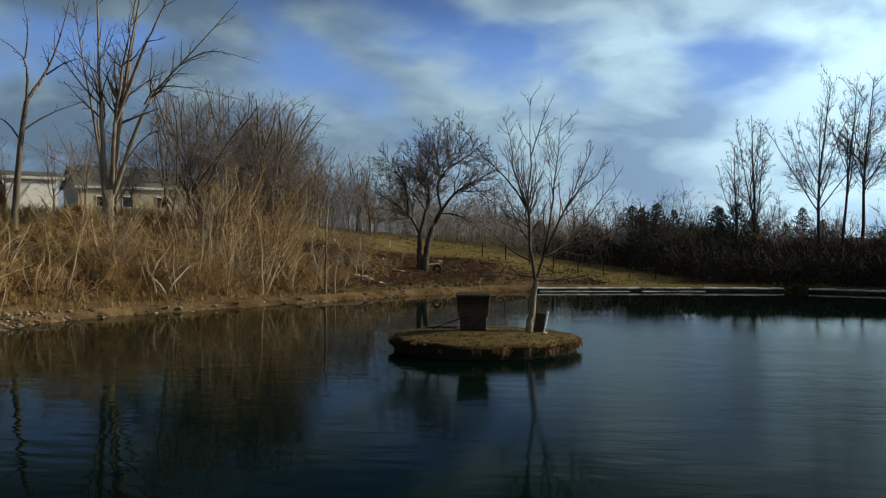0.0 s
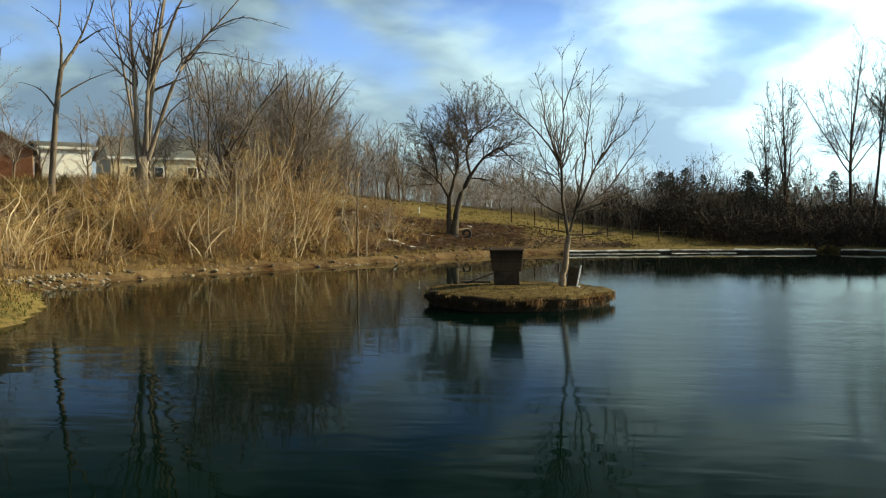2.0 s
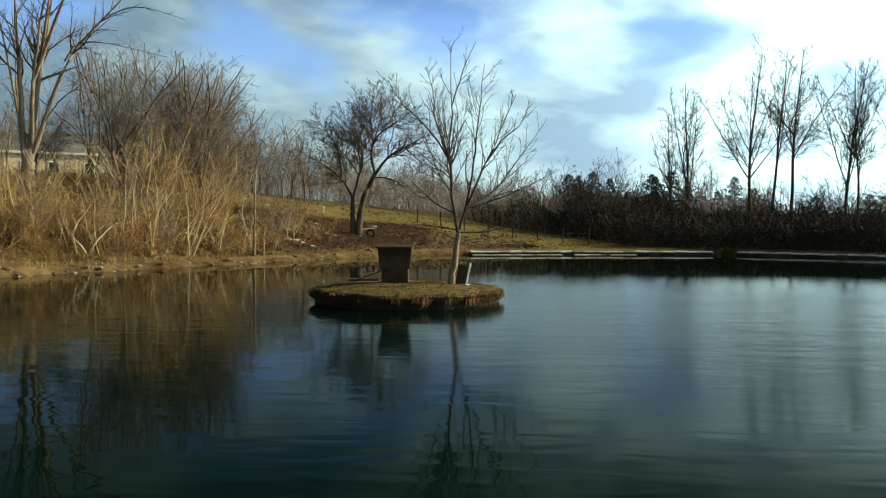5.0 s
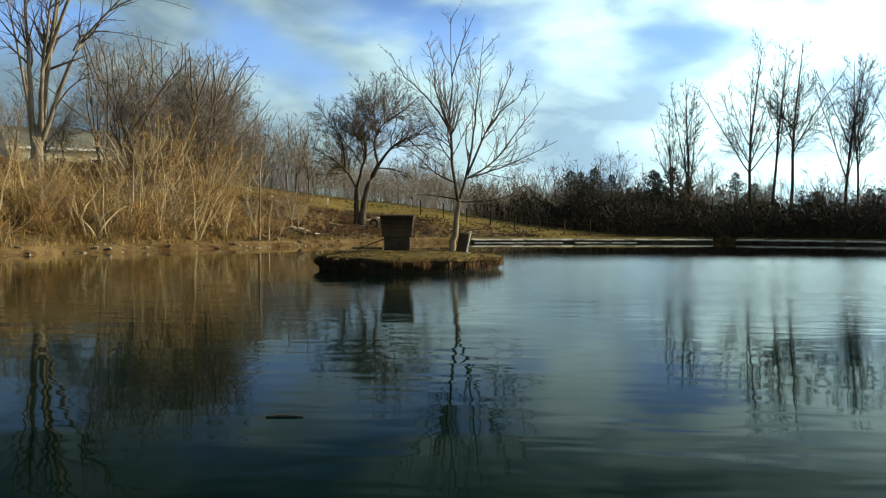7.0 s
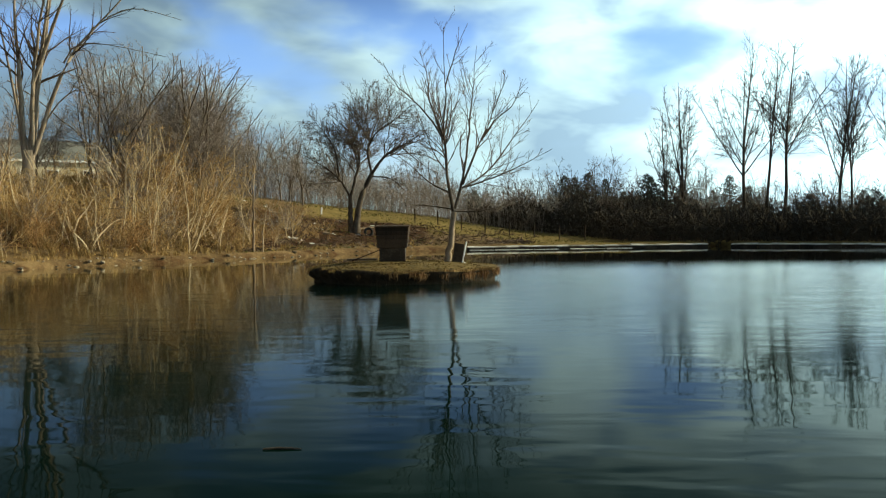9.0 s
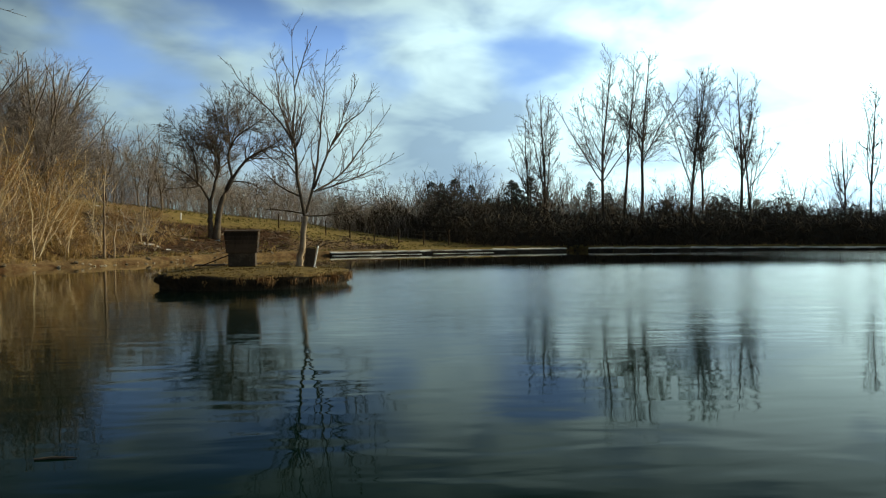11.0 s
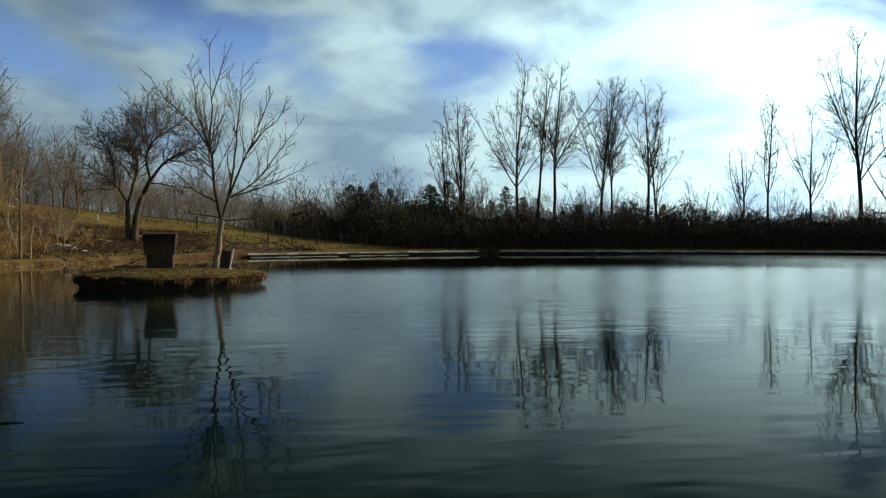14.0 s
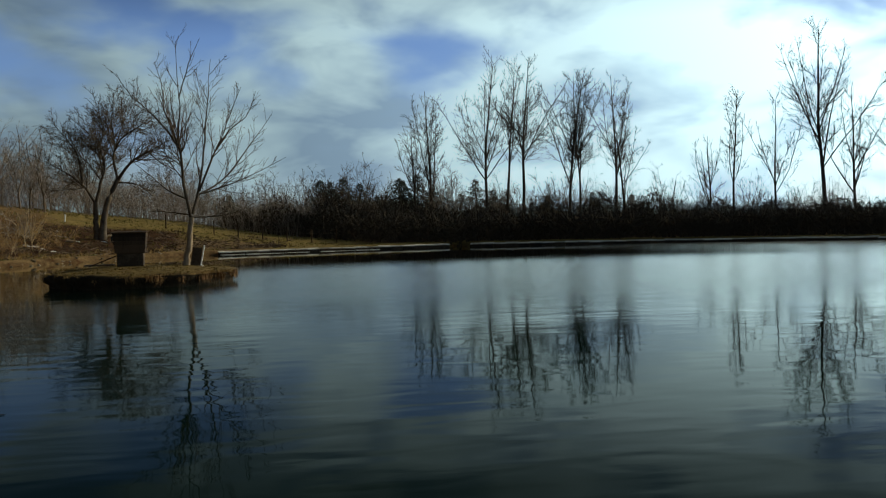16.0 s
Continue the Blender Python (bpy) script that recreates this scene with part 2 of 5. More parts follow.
def water_material():
    m = bpy.data.materials.new("dark_green_pond_water")
    m.use_nodes = True
    m.node_tree.nodes.clear()
    g = Nodes(m.node_tree)
    where = place(g)
    col = g.ramp(g.noise(where, 0.12, 3.0, 0.5), [(0.35, (0.0008, 0.0055, 0.0046)), (0.65, (0.0024, 0.0110, 0.0074))])
    # long low swell, and the short ripples that break up the mirrored trunks
    long = g.add("ShaderNodeMapping", None, Vector=where, Rotation=(0, 0, radians(14)), Scale=(0.5, 0.9, 1.0)).outputs[0]
    short = g.add("ShaderNodeMapping", None, Vector=where, Rotation=(0, 0, radians(-8)), Scale=(0.8, 1.7, 1.0)).outputs[0]
    swell, ripple, fine = g.noise(long, 0.6, 1.0, 0.4), g.noise(short, 1.0, 1.5, 0.45, 0.3), g.noise(short, 5.0, 2.0, 0.5, 0.4)
    patches = g.ramp(g.noise(where, 0.16, 2.0, 0.5), [(0.40, (0.15, 0.15, 0.15)), (0.62, (1, 1, 1))])
    # the breeze ruffles the open middle of the pond; the lee of the banks and the near water lie calm
    at = g.add("ShaderNodeSeparateXYZ", None, Vector=where)
    along_y = g.ramp(g.math("DIVIDE", at.outputs[1], 70.0), [(0.17, (0, 0, 0)), (0.31, (1, 1, 1)), (0.50, (1, 1, 1)), (0.66, (0, 0, 0))])
    along_x = g.ramp(g.math("DIVIDE", g.math("ADD", at.outputs[0], 14.0), 24.0), [(0.40, (0.08, 0.08, 0.08)), (0.78, (1, 1, 1))])
    open_east = g.ramp(g.math("DIVIDE", at.outputs[0], 60.0), [(0.30, (0, 0, 0)), (0.52, (1, 1, 1))])
    off_shore = g.ramp(g.math("DIVIDE", at.outputs[1], 70.0), [(0.17, (0, 0, 0)), (0.31, (1, 1, 1))])
    ruffle = g.math("MULTIPLY", g.math("MAXIMUM", along_y, g.math("MULTIPLY", open_east, off_shore)), along_x)
    haze = g.math("ADD", g.math("MULTIPLY", ruffle, 0.20), 0.028)
    small = g.math("MULTIPLY", fine, g.math("ADD", g.math("MULTIPLY", ruffle, 0.14), g.math("MULTIPLY", patches, 0.012)))
    high = g.math("ADD", g.math("ADD", g.math("MULTIPLY", swell, 0.24), g.math("MULTIPLY", ripple, g.math("ADD", g.math("MULTIPLY", patches, 0.22), 0.10))), small)
    shelter = g.ramp(g.math("DIVIDE", at.outputs[1], 70.0), [(0.50, (1, 1, 1)), (0.72, (0.16, 0.16, 0.16))])
    bp = g.add("ShaderNodeBump", None, Strength=1.0, Distance=0.03, Height=g.math("MULTIPLY", high, g.math("MAXIMUM", shelter, open_east)))
    deep = g.add("ShaderNodeBsdfDiffuse", None, Color=col)
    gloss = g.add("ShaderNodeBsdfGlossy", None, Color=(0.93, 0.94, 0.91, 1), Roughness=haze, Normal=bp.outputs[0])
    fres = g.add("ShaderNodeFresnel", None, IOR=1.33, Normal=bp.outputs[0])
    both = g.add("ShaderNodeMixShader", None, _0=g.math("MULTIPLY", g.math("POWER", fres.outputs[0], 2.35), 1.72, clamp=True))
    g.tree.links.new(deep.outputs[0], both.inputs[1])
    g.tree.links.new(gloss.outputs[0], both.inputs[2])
    out = g.add("ShaderNodeOutputMaterial")
    g.tree.links.new(both.outputs[0], out.inputs[0])
    return m


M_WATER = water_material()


def ground_material():
    """Dry grass, bare brown soil and old leaves; greener on the open slope and the near bank."""
    m, g, b = material("ground_grass_and_soil", 0.95, 0.1)
    where = place(g)
    patches, grain, clods = g.noise(where, 0.22, 5.0, 0.6), g.noise(where, 6.0, 6.0, 0.7), g.noise(where, 1.3, 5.0, 0.6)
    tan = g.ramp(g.math("ADD", g.math("MULTIPLY", patches, 0.45), g.math("MULTIPLY", grain, 0.55)), [(0.34, (0.08, 0.052, 0.026)), (0.66, (0.26, 0.175, 0.085))])
    green = g.ramp(g.math("ADD", g.math("MULTIPLY", clods, 0.5), g.math("MULTIPLY", grain, 0.5)), [(0.34, (0.085, 0.066, 0.020)), (0.68, (0.29, 0.215, 0.075))])
    soil = g.ramp(g.math("ADD", g.math("MULTIPLY", clods, 0.5), g.math("MULTIPLY", grain, 0.5)), [(0.36, (0.022, 0.011, 0.005)), (0.66, (0.095, 0.046, 0.019))])
    layer = g.add("ShaderNodeVertexColor", {"layer_name": "cover"}).outputs["Color"]
    sep = g.add("ShaderNodeSeparateColor", None, Color=layer)
    wob = g.math("MULTIPLY", g.math("SUBTRACT", clods, 0.5), 1.1)
    f_green = g.ramp(g.math("ADD", sep.outputs[0], wob), [(0.35, (0, 0, 0)), (0.65, (1, 1, 1))])
    f_soil = g.ramp(g.math("ADD", sep.outputs[1], wob), [(0.35, (0, 0, 0)), (0.65, (1, 1, 1))])
    col = g.mix(f_soil, g.mix(f_green, tan, green), soil)
    g.tree.links.new(col, b.inputs["Base Color"])
    bp = g.add("ShaderNodeBump", None, Strength=0.8, Distance=0.08, Height=g.math("ADD", clods, grain))
    g.tree.links.new(bp.outputs[0], b.inputs["Normal"])
    return m


M_GROUND = ground_material()

# ---- mesh helpers ----


def link_mesh(name, verts, faces, mats, parent=None, label="", smooth=True, face_mats=None):
    me = bpy.data.meshes.new(name)
    me.from_pydata(verts, [], faces)
    for m in mats if isinstance(mats, (list, tuple)) else [mats]:
        me.materials.append(m)
    if smooth:
        me.polygons.foreach_set("use_smooth", [True] * len(me.polygons))
    if face_mats is not None:
        me.polygons.foreach_set("material_index", face_mats)
    me.update()
    ob = new(name, me)
    if parent:
        ob.parent = parent
    if label:
        tagged(ob, label)
    return ob


def part(name, bm, mat, parent=None, label="", smooth=False):
    me = bpy.data.meshes.new(name)
    bm.to_mesh(me)
    bm.free()
    me.materials.append(mat)
    if smooth:
        me.polygons.foreach_set("use_smooth", [True] * len(me.polygons))
    ob = new(name, me)
    if parent:
        ob.parent = parent
    if label:
        tagged(ob, label)
    return ob


def empty(name, m, label, category, group="", kind=""):
    ob = new(name)
    ob.matrix_basis = m
    return tagged(ob, label, category, group, kind)


def box(size, at=(0, 0, 0), bevel=0.01, turn=(0, 0, 0), bm=None):
    """A bevelled box about its centre, added to bm."""
    bm = bm or bmesh.new()
    made = bmesh.ops.create_cube(bm, size=1.0, matrix=pose(*at, *turn) @ Matrix.Diagonal((*size, 1)))
    if bevel:
        edges = list({e for v in made["verts"] for e in v.link_edges})
        bmesh.ops.bevel(bm, geom=edges, offset=bevel, segments=1, affect="EDGES")
    return bm


class Tubes:
    """Collects tapered tubes along polylines into one mesh."""

    def __init__(self):
        self.v, self.f, self.n = [], [], 0

    def add(self, pts, radii, sides):
        pts = np.asarray(pts, float)
        k = len(pts)
        tan = np.gradient(pts, axis=0)
        tan /= np.linalg.norm(tan, axis=1, keepdims=True) + 1e-9
        ref = np.where(np.abs(tan[:, 2:3]) > 0.9, [[1.0, 0, 0]], [[0, 0, 1.0]])
        a = np.cross(tan, ref)
        a /= np.linalg.norm(a, axis=1, keepdims=True) + 1e-9
        b = np.cross(tan, a)
        ang = np.arange(sides) * 2 * np.pi / sides
        ring = a[:, None] * np.cos(ang)[None, :, None] + b[:, None] * np.sin(ang)[None, :, None]
        v = pts[:, None] + ring * np.asarray(radii, float)[:, None, None]
        self.v.append(v.reshape(-1, 3))
        i = np.arange(k - 1)[:, None] * sides
        j, j2 = np.arange(sides)[None], (np.arange(sides)[None] + 1) % sides
        f = np.stack([i + j, i + j2, i + sides + j2, i + sides + j], -1).reshape(-1, 4) + self.n
        self.f.append(f)
        self.n += k * sides

    def ob(self, name, mat, parent=None, label=""):
        v = np.concatenate(self.v)
        f = np.concatenate(self.f)
        me = bpy.data.meshes.new(name)
        me.from_pydata(v.tolist(), [], f.tolist())
        me.materials.append(mat)
        me.polygons.foreach_set("use_smooth", [True] * len(me.polygons))
        o = new(name, me)
        if parent:
            o.parent = parent
        if label:
            tagged(o, label)
        return o


def unit(v):
    return v / (np.linalg.norm(v) + 1e-9)


def wander(rng, start, way, length, segs, bend, lift):
    """A polyline that starts along way, wanders by bend and turns upwards by lift."""
    p, d, out = np.array(start, float), unit(np.array(way, float)), [np.array(start, float)]
    for _ in range(segs):
        d = unit(d + rng.normal(0, bend, 3) + np.array([0, 0, lift]))
        p = p + d * length / segs
        out.append(p)
    return np.array(out)


def along(pts, t):
    s = t * (len(pts) - 1)
    i = min(int(s), len(pts) - 2)
    return pts[i] + (pts[i + 1] - pts[i]) * (s - i), unit(pts[i + 1] - pts[i])


def sprout(rng, tubes, pts, r0, r1, plan, level=0):
    """Branches on a polyline, then branches on them. plan: a row a level of
    (how many a metre, first spot, longest share, spread, bend, lift, sides, segs, thinnest)."""
    if level >= len(plan):
        return
    many, first, share, spread, bend, lift, sides, segs, thin = plan[level]
    length = float(np.linalg.norm(np.diff(pts, axis=0), axis=1).sum())
    count = max(1, int(round(many * length * (1 - first) * rng.uniform(0.8, 1.2))))
    for _ in range(count):
        t = first + (1 - first) * rng.random() ** 0.9
        p, d = along(pts, t)
        side = unit(np.cross(d, rng.normal(size=3)))
        way = d * math.cos(spread) + side * math.sin(spread) * rng.uniform(0.7, 1.2)
        ln = length * share * (1.15 - 0.75 * t) * rng.uniform(0.55, 1.15)
        ra = max(thin, (r0 + (r1 - r0) * t) * 0.55)
        sub = wander(rng, p, way, ln, segs, bend, lift)
        tubes.add(sub, np.linspace(ra, max(thin * 0.6, ra * 0.25), len(sub)), sides)
        sprout(rng, tubes, sub, ra, max(thin * 0.6, ra * 0.25), plan, level + 1)


def smooth_line(pts, times=3):
    pts = np.asarray(pts, float)
    for _ in range(times):
        q = np.empty((2 * len(pts) - 2, pts.shape[1]))
        q[0::2] = pts[:-1] * 0.75 + pts[1:] * 0.25
        q[1::2] = pts[:-1] * 0.25 + pts[1:] * 0.75
        pts = np.concatenate([pts[:1], q[1:-1], pts[-1:]])
    return pts


def tree_from_limbs(name, limbs, plan, seed, m, bark, twig, label, group="", trunks=1, depth=0.5, limb_bark=None):
    """A bare tree: limbs are rows of (first radius, last radius, [(x, z), ...]); the first ones are trunks."""
    rng = np.random.default_rng(seed)
    top = empty(name, m, label, "tree", group)
    wood, limb, crown = Tubes(), Tubes(), Tubes()
    grown = np.zeros((1, 3))
    for i, (r0, r1, line) in enumerate(limbs):
        n = len(line)
        drift = rng.normal(0, depth) if i >= trunks else 0.0
        near = grown[np.argmin(np.hypot(grown[:, 0] - line[0][0], grown[:, 2] - line[0][1]))][1]
        pts = np.array([(x, near + drift * (k / max(1, n - 1)) * line[-1][1] * 0.28, z) for k, (x, z) in enumerate(line)])
        pts = smooth_line(pts, 2)
        pts[1:-1] += rng.normal(0, 0.02, (len(pts) - 2, 3)) * [1, 1, 0.2]
        grown = np.concatenate([grown, pts])
        radii = np.linspace(r0, r1, len(pts))
        if i < trunks:
            radii[:2] *= [1.45, 1.15]
        (wood if i < trunks else limb).add(pts, radii, 9 if i < trunks else 6)
        if i >= trunks:
            sprout(rng, crown, pts, r0, r1, plan)
    wood.ob("trunk", bark, top)
    limb.ob("limb", limb_bark or bark, top)
    tagged(crown.ob("crown", twig, top), kind="stuff")
    return top


def random_tree(name, seed, m, bark, twig, label, group="", height=12.0, radius=0.16, fork=0.3, leaders=4, fan=0.35, plan=None, lean=0.05, arch=1.0, slim=0.57, sway=0.08):
    """A bare tree with a trunk that divides into leaders."""
    rng = np.random.default_rng(seed)
    top = empty(name, m, label, "tree", group)
    wood, crown = Tubes(), Tubes()
    trunk = wander(rng, (0, 0, -0.3), (rng.normal(0, lean), rng.normal(0, lean), 1), height * fork + 0.3, 5, 0.04, 0.05)
    wood.add(trunk, np.linspace(radius * 1.3, radius * 0.8, len(trunk)), 7)
    for k in range(leaders):
        a = 2 * math.pi * (k + rng.uniform(-0.3, 0.3)) / leaders
        f = fan * rng.uniform(0.35, 1.2)
        p, _ = along(trunk, rng.uniform(0.7, 1.0))
        line = wander(rng, p, (math.cos(a) * f * arch, math.sin(a) * f * arch, 1), height * (1 - fork) * rng.uniform(0.75, 1.05), 8, sway, 0.06 * arch ** 2)
        r0 = radius * slim * rng.uniform(0.8, 1.2)
        wood.add(line, np.linspace(r0, 0.02, len(line)), 5)
        sprout(rng, crown, line, r0, 0.02, plan)
    wood.ob("trunk", bark, top)
    tagged(crown.ob("crown", twig, top), kind="stuff")
    return top


# ---- the ground and the pond ----
SHORE = [(-10, 2.6), (-13.0, 12.0), (-14.6, 19.5), (-15.4, 23.2), (-17.2, 27.0), (-19.6, 30.6), (-21.2, 33.8), (-20.3, 35.8), (-19.2, 39.4), (-17.5, 41.8),
         (-15.7, 44.8), (-13.8, 48.2), (-11.6, 51.6), (-9.4, 55.4), (-7.2, 58.4), (-4.5, 61.0), (-2.0, 62.0), (2.0, 63.2), (6.0, 64.3), (13.8, 65.6), (14.2, 67.5), (15.0, 67.5),
         (15.4, 65.2), (21.0, 63.4), (28.0, 60.4), (34.0, 56.4), (39.0, 52.6), (48.0, 44.0), (54.0, 30.0), (50.0, 14.0), (36.0, 5.0), (16.0, 2.6), (4.0, 1.9), (-4.0, 1.7)]


def shore_distance(px, py):
    """Metres outside the pond (negative inside), for arrays of places."""
    poly = np.array(SHORE, float)
    best, inside = np.full(px.shape, 1e9), np.zeros(px.shape, bool)
    for (x0, y0), (x1, y1) in zip(poly, np.roll(poly, -1, 0)):
        dx, dy = x1 - x0, y1 - y0
        t = np.clip(((px - x0) * dx + (py - y0) * dy) / (dx * dx + dy * dy), 0, 1)
        best = np.minimum(best, np.hypot(px - x0 - t * dx, py - y0 - t * dy))
        cross = (y0 > py) != (y1 > py)
        xs = x0 + (py - y0) * dx / (dy if abs(dy) > 1e-9 else 1e-9)
        inside ^= cross & (px < xs)
    ragged = 0.22 * np.sin(px * 1.7 + py * 0.9) + 0.16 * np.sin(px * 3.9 - py * 2.8) + 0.10 * np.sin(px * 7.3 + py * 6.1)
    wild = ((px < -3.5) & (py > 10)) | (py < 10)
    return np.where(inside, -best, best) + np.where(wild, ragged * np.exp(-best / 3.0), 0.0)


def ease(v, a, b):
    t = np.clip((v - a) / (b - a), 0, 1)
    return t * t * (3 - 2 * t)


def bumps(px, py):
    return (0.5 * np.sin(px * 0.9 + 1.3) * np.sin(py * 0.8 + 0.4) + 0.3 * np.sin(px * 2.1 + py * 1.4) + 0.2 * np.sin(py * 3.3 - px * 2.7))


def ground_height(px, py):
    px, py = np.asarray(px, float), np.asarray(py, float)
    d = shore_distance(px, py)
    turn = np.degrees(np.arctan2(px - 1.0, np.maximum(py - 1.0, 0.1)))
    behind = py < 5
    # how high the land climbs behind the shore, and over how many metres, by bearing
    top = np.interp(turn, [-60, -38, -30, -22, -16, -11.5, -7, -5, -3, 0, 4, 90], [3.2, 4.6, 5.0, 5.0, 4.4, 3.7, 2.9, 2.5, 1.85, 1.05, 0.5, 0.42])
    run = np.interp(turn, [-60, -38, -30, -24, -17, -11, -4, 4, 90], [10, 14, 13, 13, 17, 21, 20, 16, 10])
    spit = np.exp(-(((px + 22) / 6.0) ** 2 + ((py - 23) / 7.0) ** 2))
    top = np.where(behind, 0.6, top)
    lip = 0.32 * ease(d, -0.15, 0.7)
    far = np.maximum(d - 1.6, 0)
    z = lip + (top - 0.32) * (1 - np.exp(-(far / run * 1.5) ** 1.5)) + 0.9 * spit * ease(d, 0.0, 3.0)
    z = z + bumps(px, py) * 0.07 * ease(d, 0.3, 3.0) * ease(60 - np.abs(px), 0, 30)
    z = np.where(d < 0, np.maximum(-1.4, d * 0.45), z)
    flat = ease(np.hypot(px, py), 140, 260)
    return z * (1 - flat) + 0.4 * flat


def build_ground():
    gx = np.concatenate([[-4000, -1500, -600, -300, -180, -120, -90, -75], np.arange(-66, -30, 1.0), np.arange(-30, 18, 0.4), np.arange(18, 60, 1.0), [62, 70, 80, 95, 120, 180, 300, 600, 1500, 4000]])
    gy = np.concatenate([[-4000, -1500, -500, -200, -80, -40, -20, -10, -5, -2], np.arange(0, 6, 0.5), np.arange(6, 16, 1.0), np.arange(16, 82, 0.5), np.arange(82, 110, 2.0), [112, 120, 130, 150, 180, 240, 400, 900, 2000, 4500]])
    xx, yy = np.meshgrid(gx, gy)
    zz = ground_height(xx, yy)
    n = len(gx)
    verts = np.stack([xx.ravel(), yy.ravel(), zz.ravel()], -1)
    i, j = np.meshgrid(np.arange(len(gy) - 1), np.arange(n - 1), indexing="ij")
    a = (i * n + j).ravel()
    faces = np.stack([a, a + 1, a + n + 1, a + n], -1)
    ob = link_mesh("ground", verts.tolist(), faces.tolist(), M_GROUND)
    tagged(ob, "pond banks of dry tan grass, bare brown soil and olive turf", "ground", kind="structure")
    d = shore_distance(xx, yy).ravel()
    turn = np.degrees(np.arctan2(xx.ravel() - 1, np.maximum(yy.ravel() - 1, 0.1)))
    green = np.clip(ease(turn, -17, -8) * ease(d, 6, 11) + ease(turn, -3, 3) + ease(-xx.ravel(), 14, 16) * (yy.ravel() < 31) + (yy.ravel() < 8), 0, 1)
    soil = ease(turn, -26, -18) * (1 - ease(turn, -8, -3)) * (1 - ease(d, 10, 17)) * ease(d, 2.0, 4.0) * 1.15 + 0.5 * (1 - ease(d, 0.2, 1.3))
    soil = np.where(yy.ravel() < 31, soil * 0.5, soil)
    # dark littered soil under the brush, its colour also standing in for shaded gaps
    soil = np.maximum(soil, 0.8 * (1 - ease(turn, -22, -17)) * ease(d, 2.8, 4.2) * (1 - ease(d, 11, 15)) * (yy.ravel() > 31))
    soil = np.maximum(soil, ease(turn, 3, 8) * ease(d, 2.5, 5.0) * (yy.ravel() > 30))
    layer = ob.data.color_attributes.new("cover", "FLOAT_COLOR", "POINT")
    layer.data.foreach_set("color", np.stack([green, np.clip(soil, 0, 1), 0 * d, 0 * d + 1], -1).ravel())
    return ob


def build_water():
    bm = bmesh.new()
    poly = [bm.verts.new((x, y, 0.0)) for x, y in ((-40, -2), (70, -2), (70, 75), (-40, 75))]
    bm.faces.new(poly)
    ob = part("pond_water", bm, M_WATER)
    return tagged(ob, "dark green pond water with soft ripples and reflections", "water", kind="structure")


def z_at(x, y):
    return float(ground_height(np.array([x]), np.array([y]))[0])


build_ground()
build_water()


# ---- the stone-and-timber edge along the far bank ----
def build_edge():
    wall = empty("retaining_wall", pose(0, 0, 0), "low dark rough stone edging with a pale top", "wall", kind="structure")
    rng = np.random.default_rng(4)
    runs = [[(-2.2, 61.9), (2.0, 63.2), (6.0, 64.3), (13.8, 65.6)], [(15.3, 65.3), (21.0, 63.4), (28.0, 60.4), (34.0, 56.4), (39.0, 52.6), (48.0, 44.0), (54.0, 30.0)]]
    for run in runs:
        for (x0, y0), (x1, y1) in zip(run, run[1:]):
            length = math.hypot(x1 - x0, y1 - y0)
            a = math.degrees(math.atan2(y1 - y0, x1 - x0))
            n = max(1, round(length / (0.85 if x0 < 34 else 2.4)))
            for k in range(n):
                t = (k + 0.5) / n
                x, y, ln = x0 + (x1 - x0) * t, y0 + (y1 - y0) * t, length / n
                h = 0.165 + rng.uniform(-0.025, 0.01)
                m = pose(x + rng.normal(0, 0.02), y + rng.normal(0, 0.025), 0, 0, rng.normal(0, 0.8), a + rng.normal(0, 1.5))
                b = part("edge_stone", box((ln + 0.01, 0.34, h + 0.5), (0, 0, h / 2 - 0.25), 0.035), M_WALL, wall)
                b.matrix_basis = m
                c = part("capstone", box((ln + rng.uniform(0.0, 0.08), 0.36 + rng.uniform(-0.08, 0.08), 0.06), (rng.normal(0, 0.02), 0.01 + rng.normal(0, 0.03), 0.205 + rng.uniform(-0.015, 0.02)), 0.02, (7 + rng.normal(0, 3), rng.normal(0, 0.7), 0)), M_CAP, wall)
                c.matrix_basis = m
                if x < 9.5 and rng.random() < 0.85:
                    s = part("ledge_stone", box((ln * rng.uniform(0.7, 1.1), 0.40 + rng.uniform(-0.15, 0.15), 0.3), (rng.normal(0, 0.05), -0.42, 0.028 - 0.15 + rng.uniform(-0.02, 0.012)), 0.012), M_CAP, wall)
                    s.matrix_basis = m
    return wall


build_edge()


# ---- the island ----
ISLAND, ISLAND_A, ISLAND_B = (-2.55, 30.5), 2.95, 2.85


def island_height(x, y):
    u, v = x / ISLAND_A, y / ISLAND_B
    r = math.hypot(u, v)
    return 0.43 + 0.16 * max(0.0, 1 - r * r) + 0.03 * math.sin(x * 2.3 + 1) * math.sin(y * 2.9)


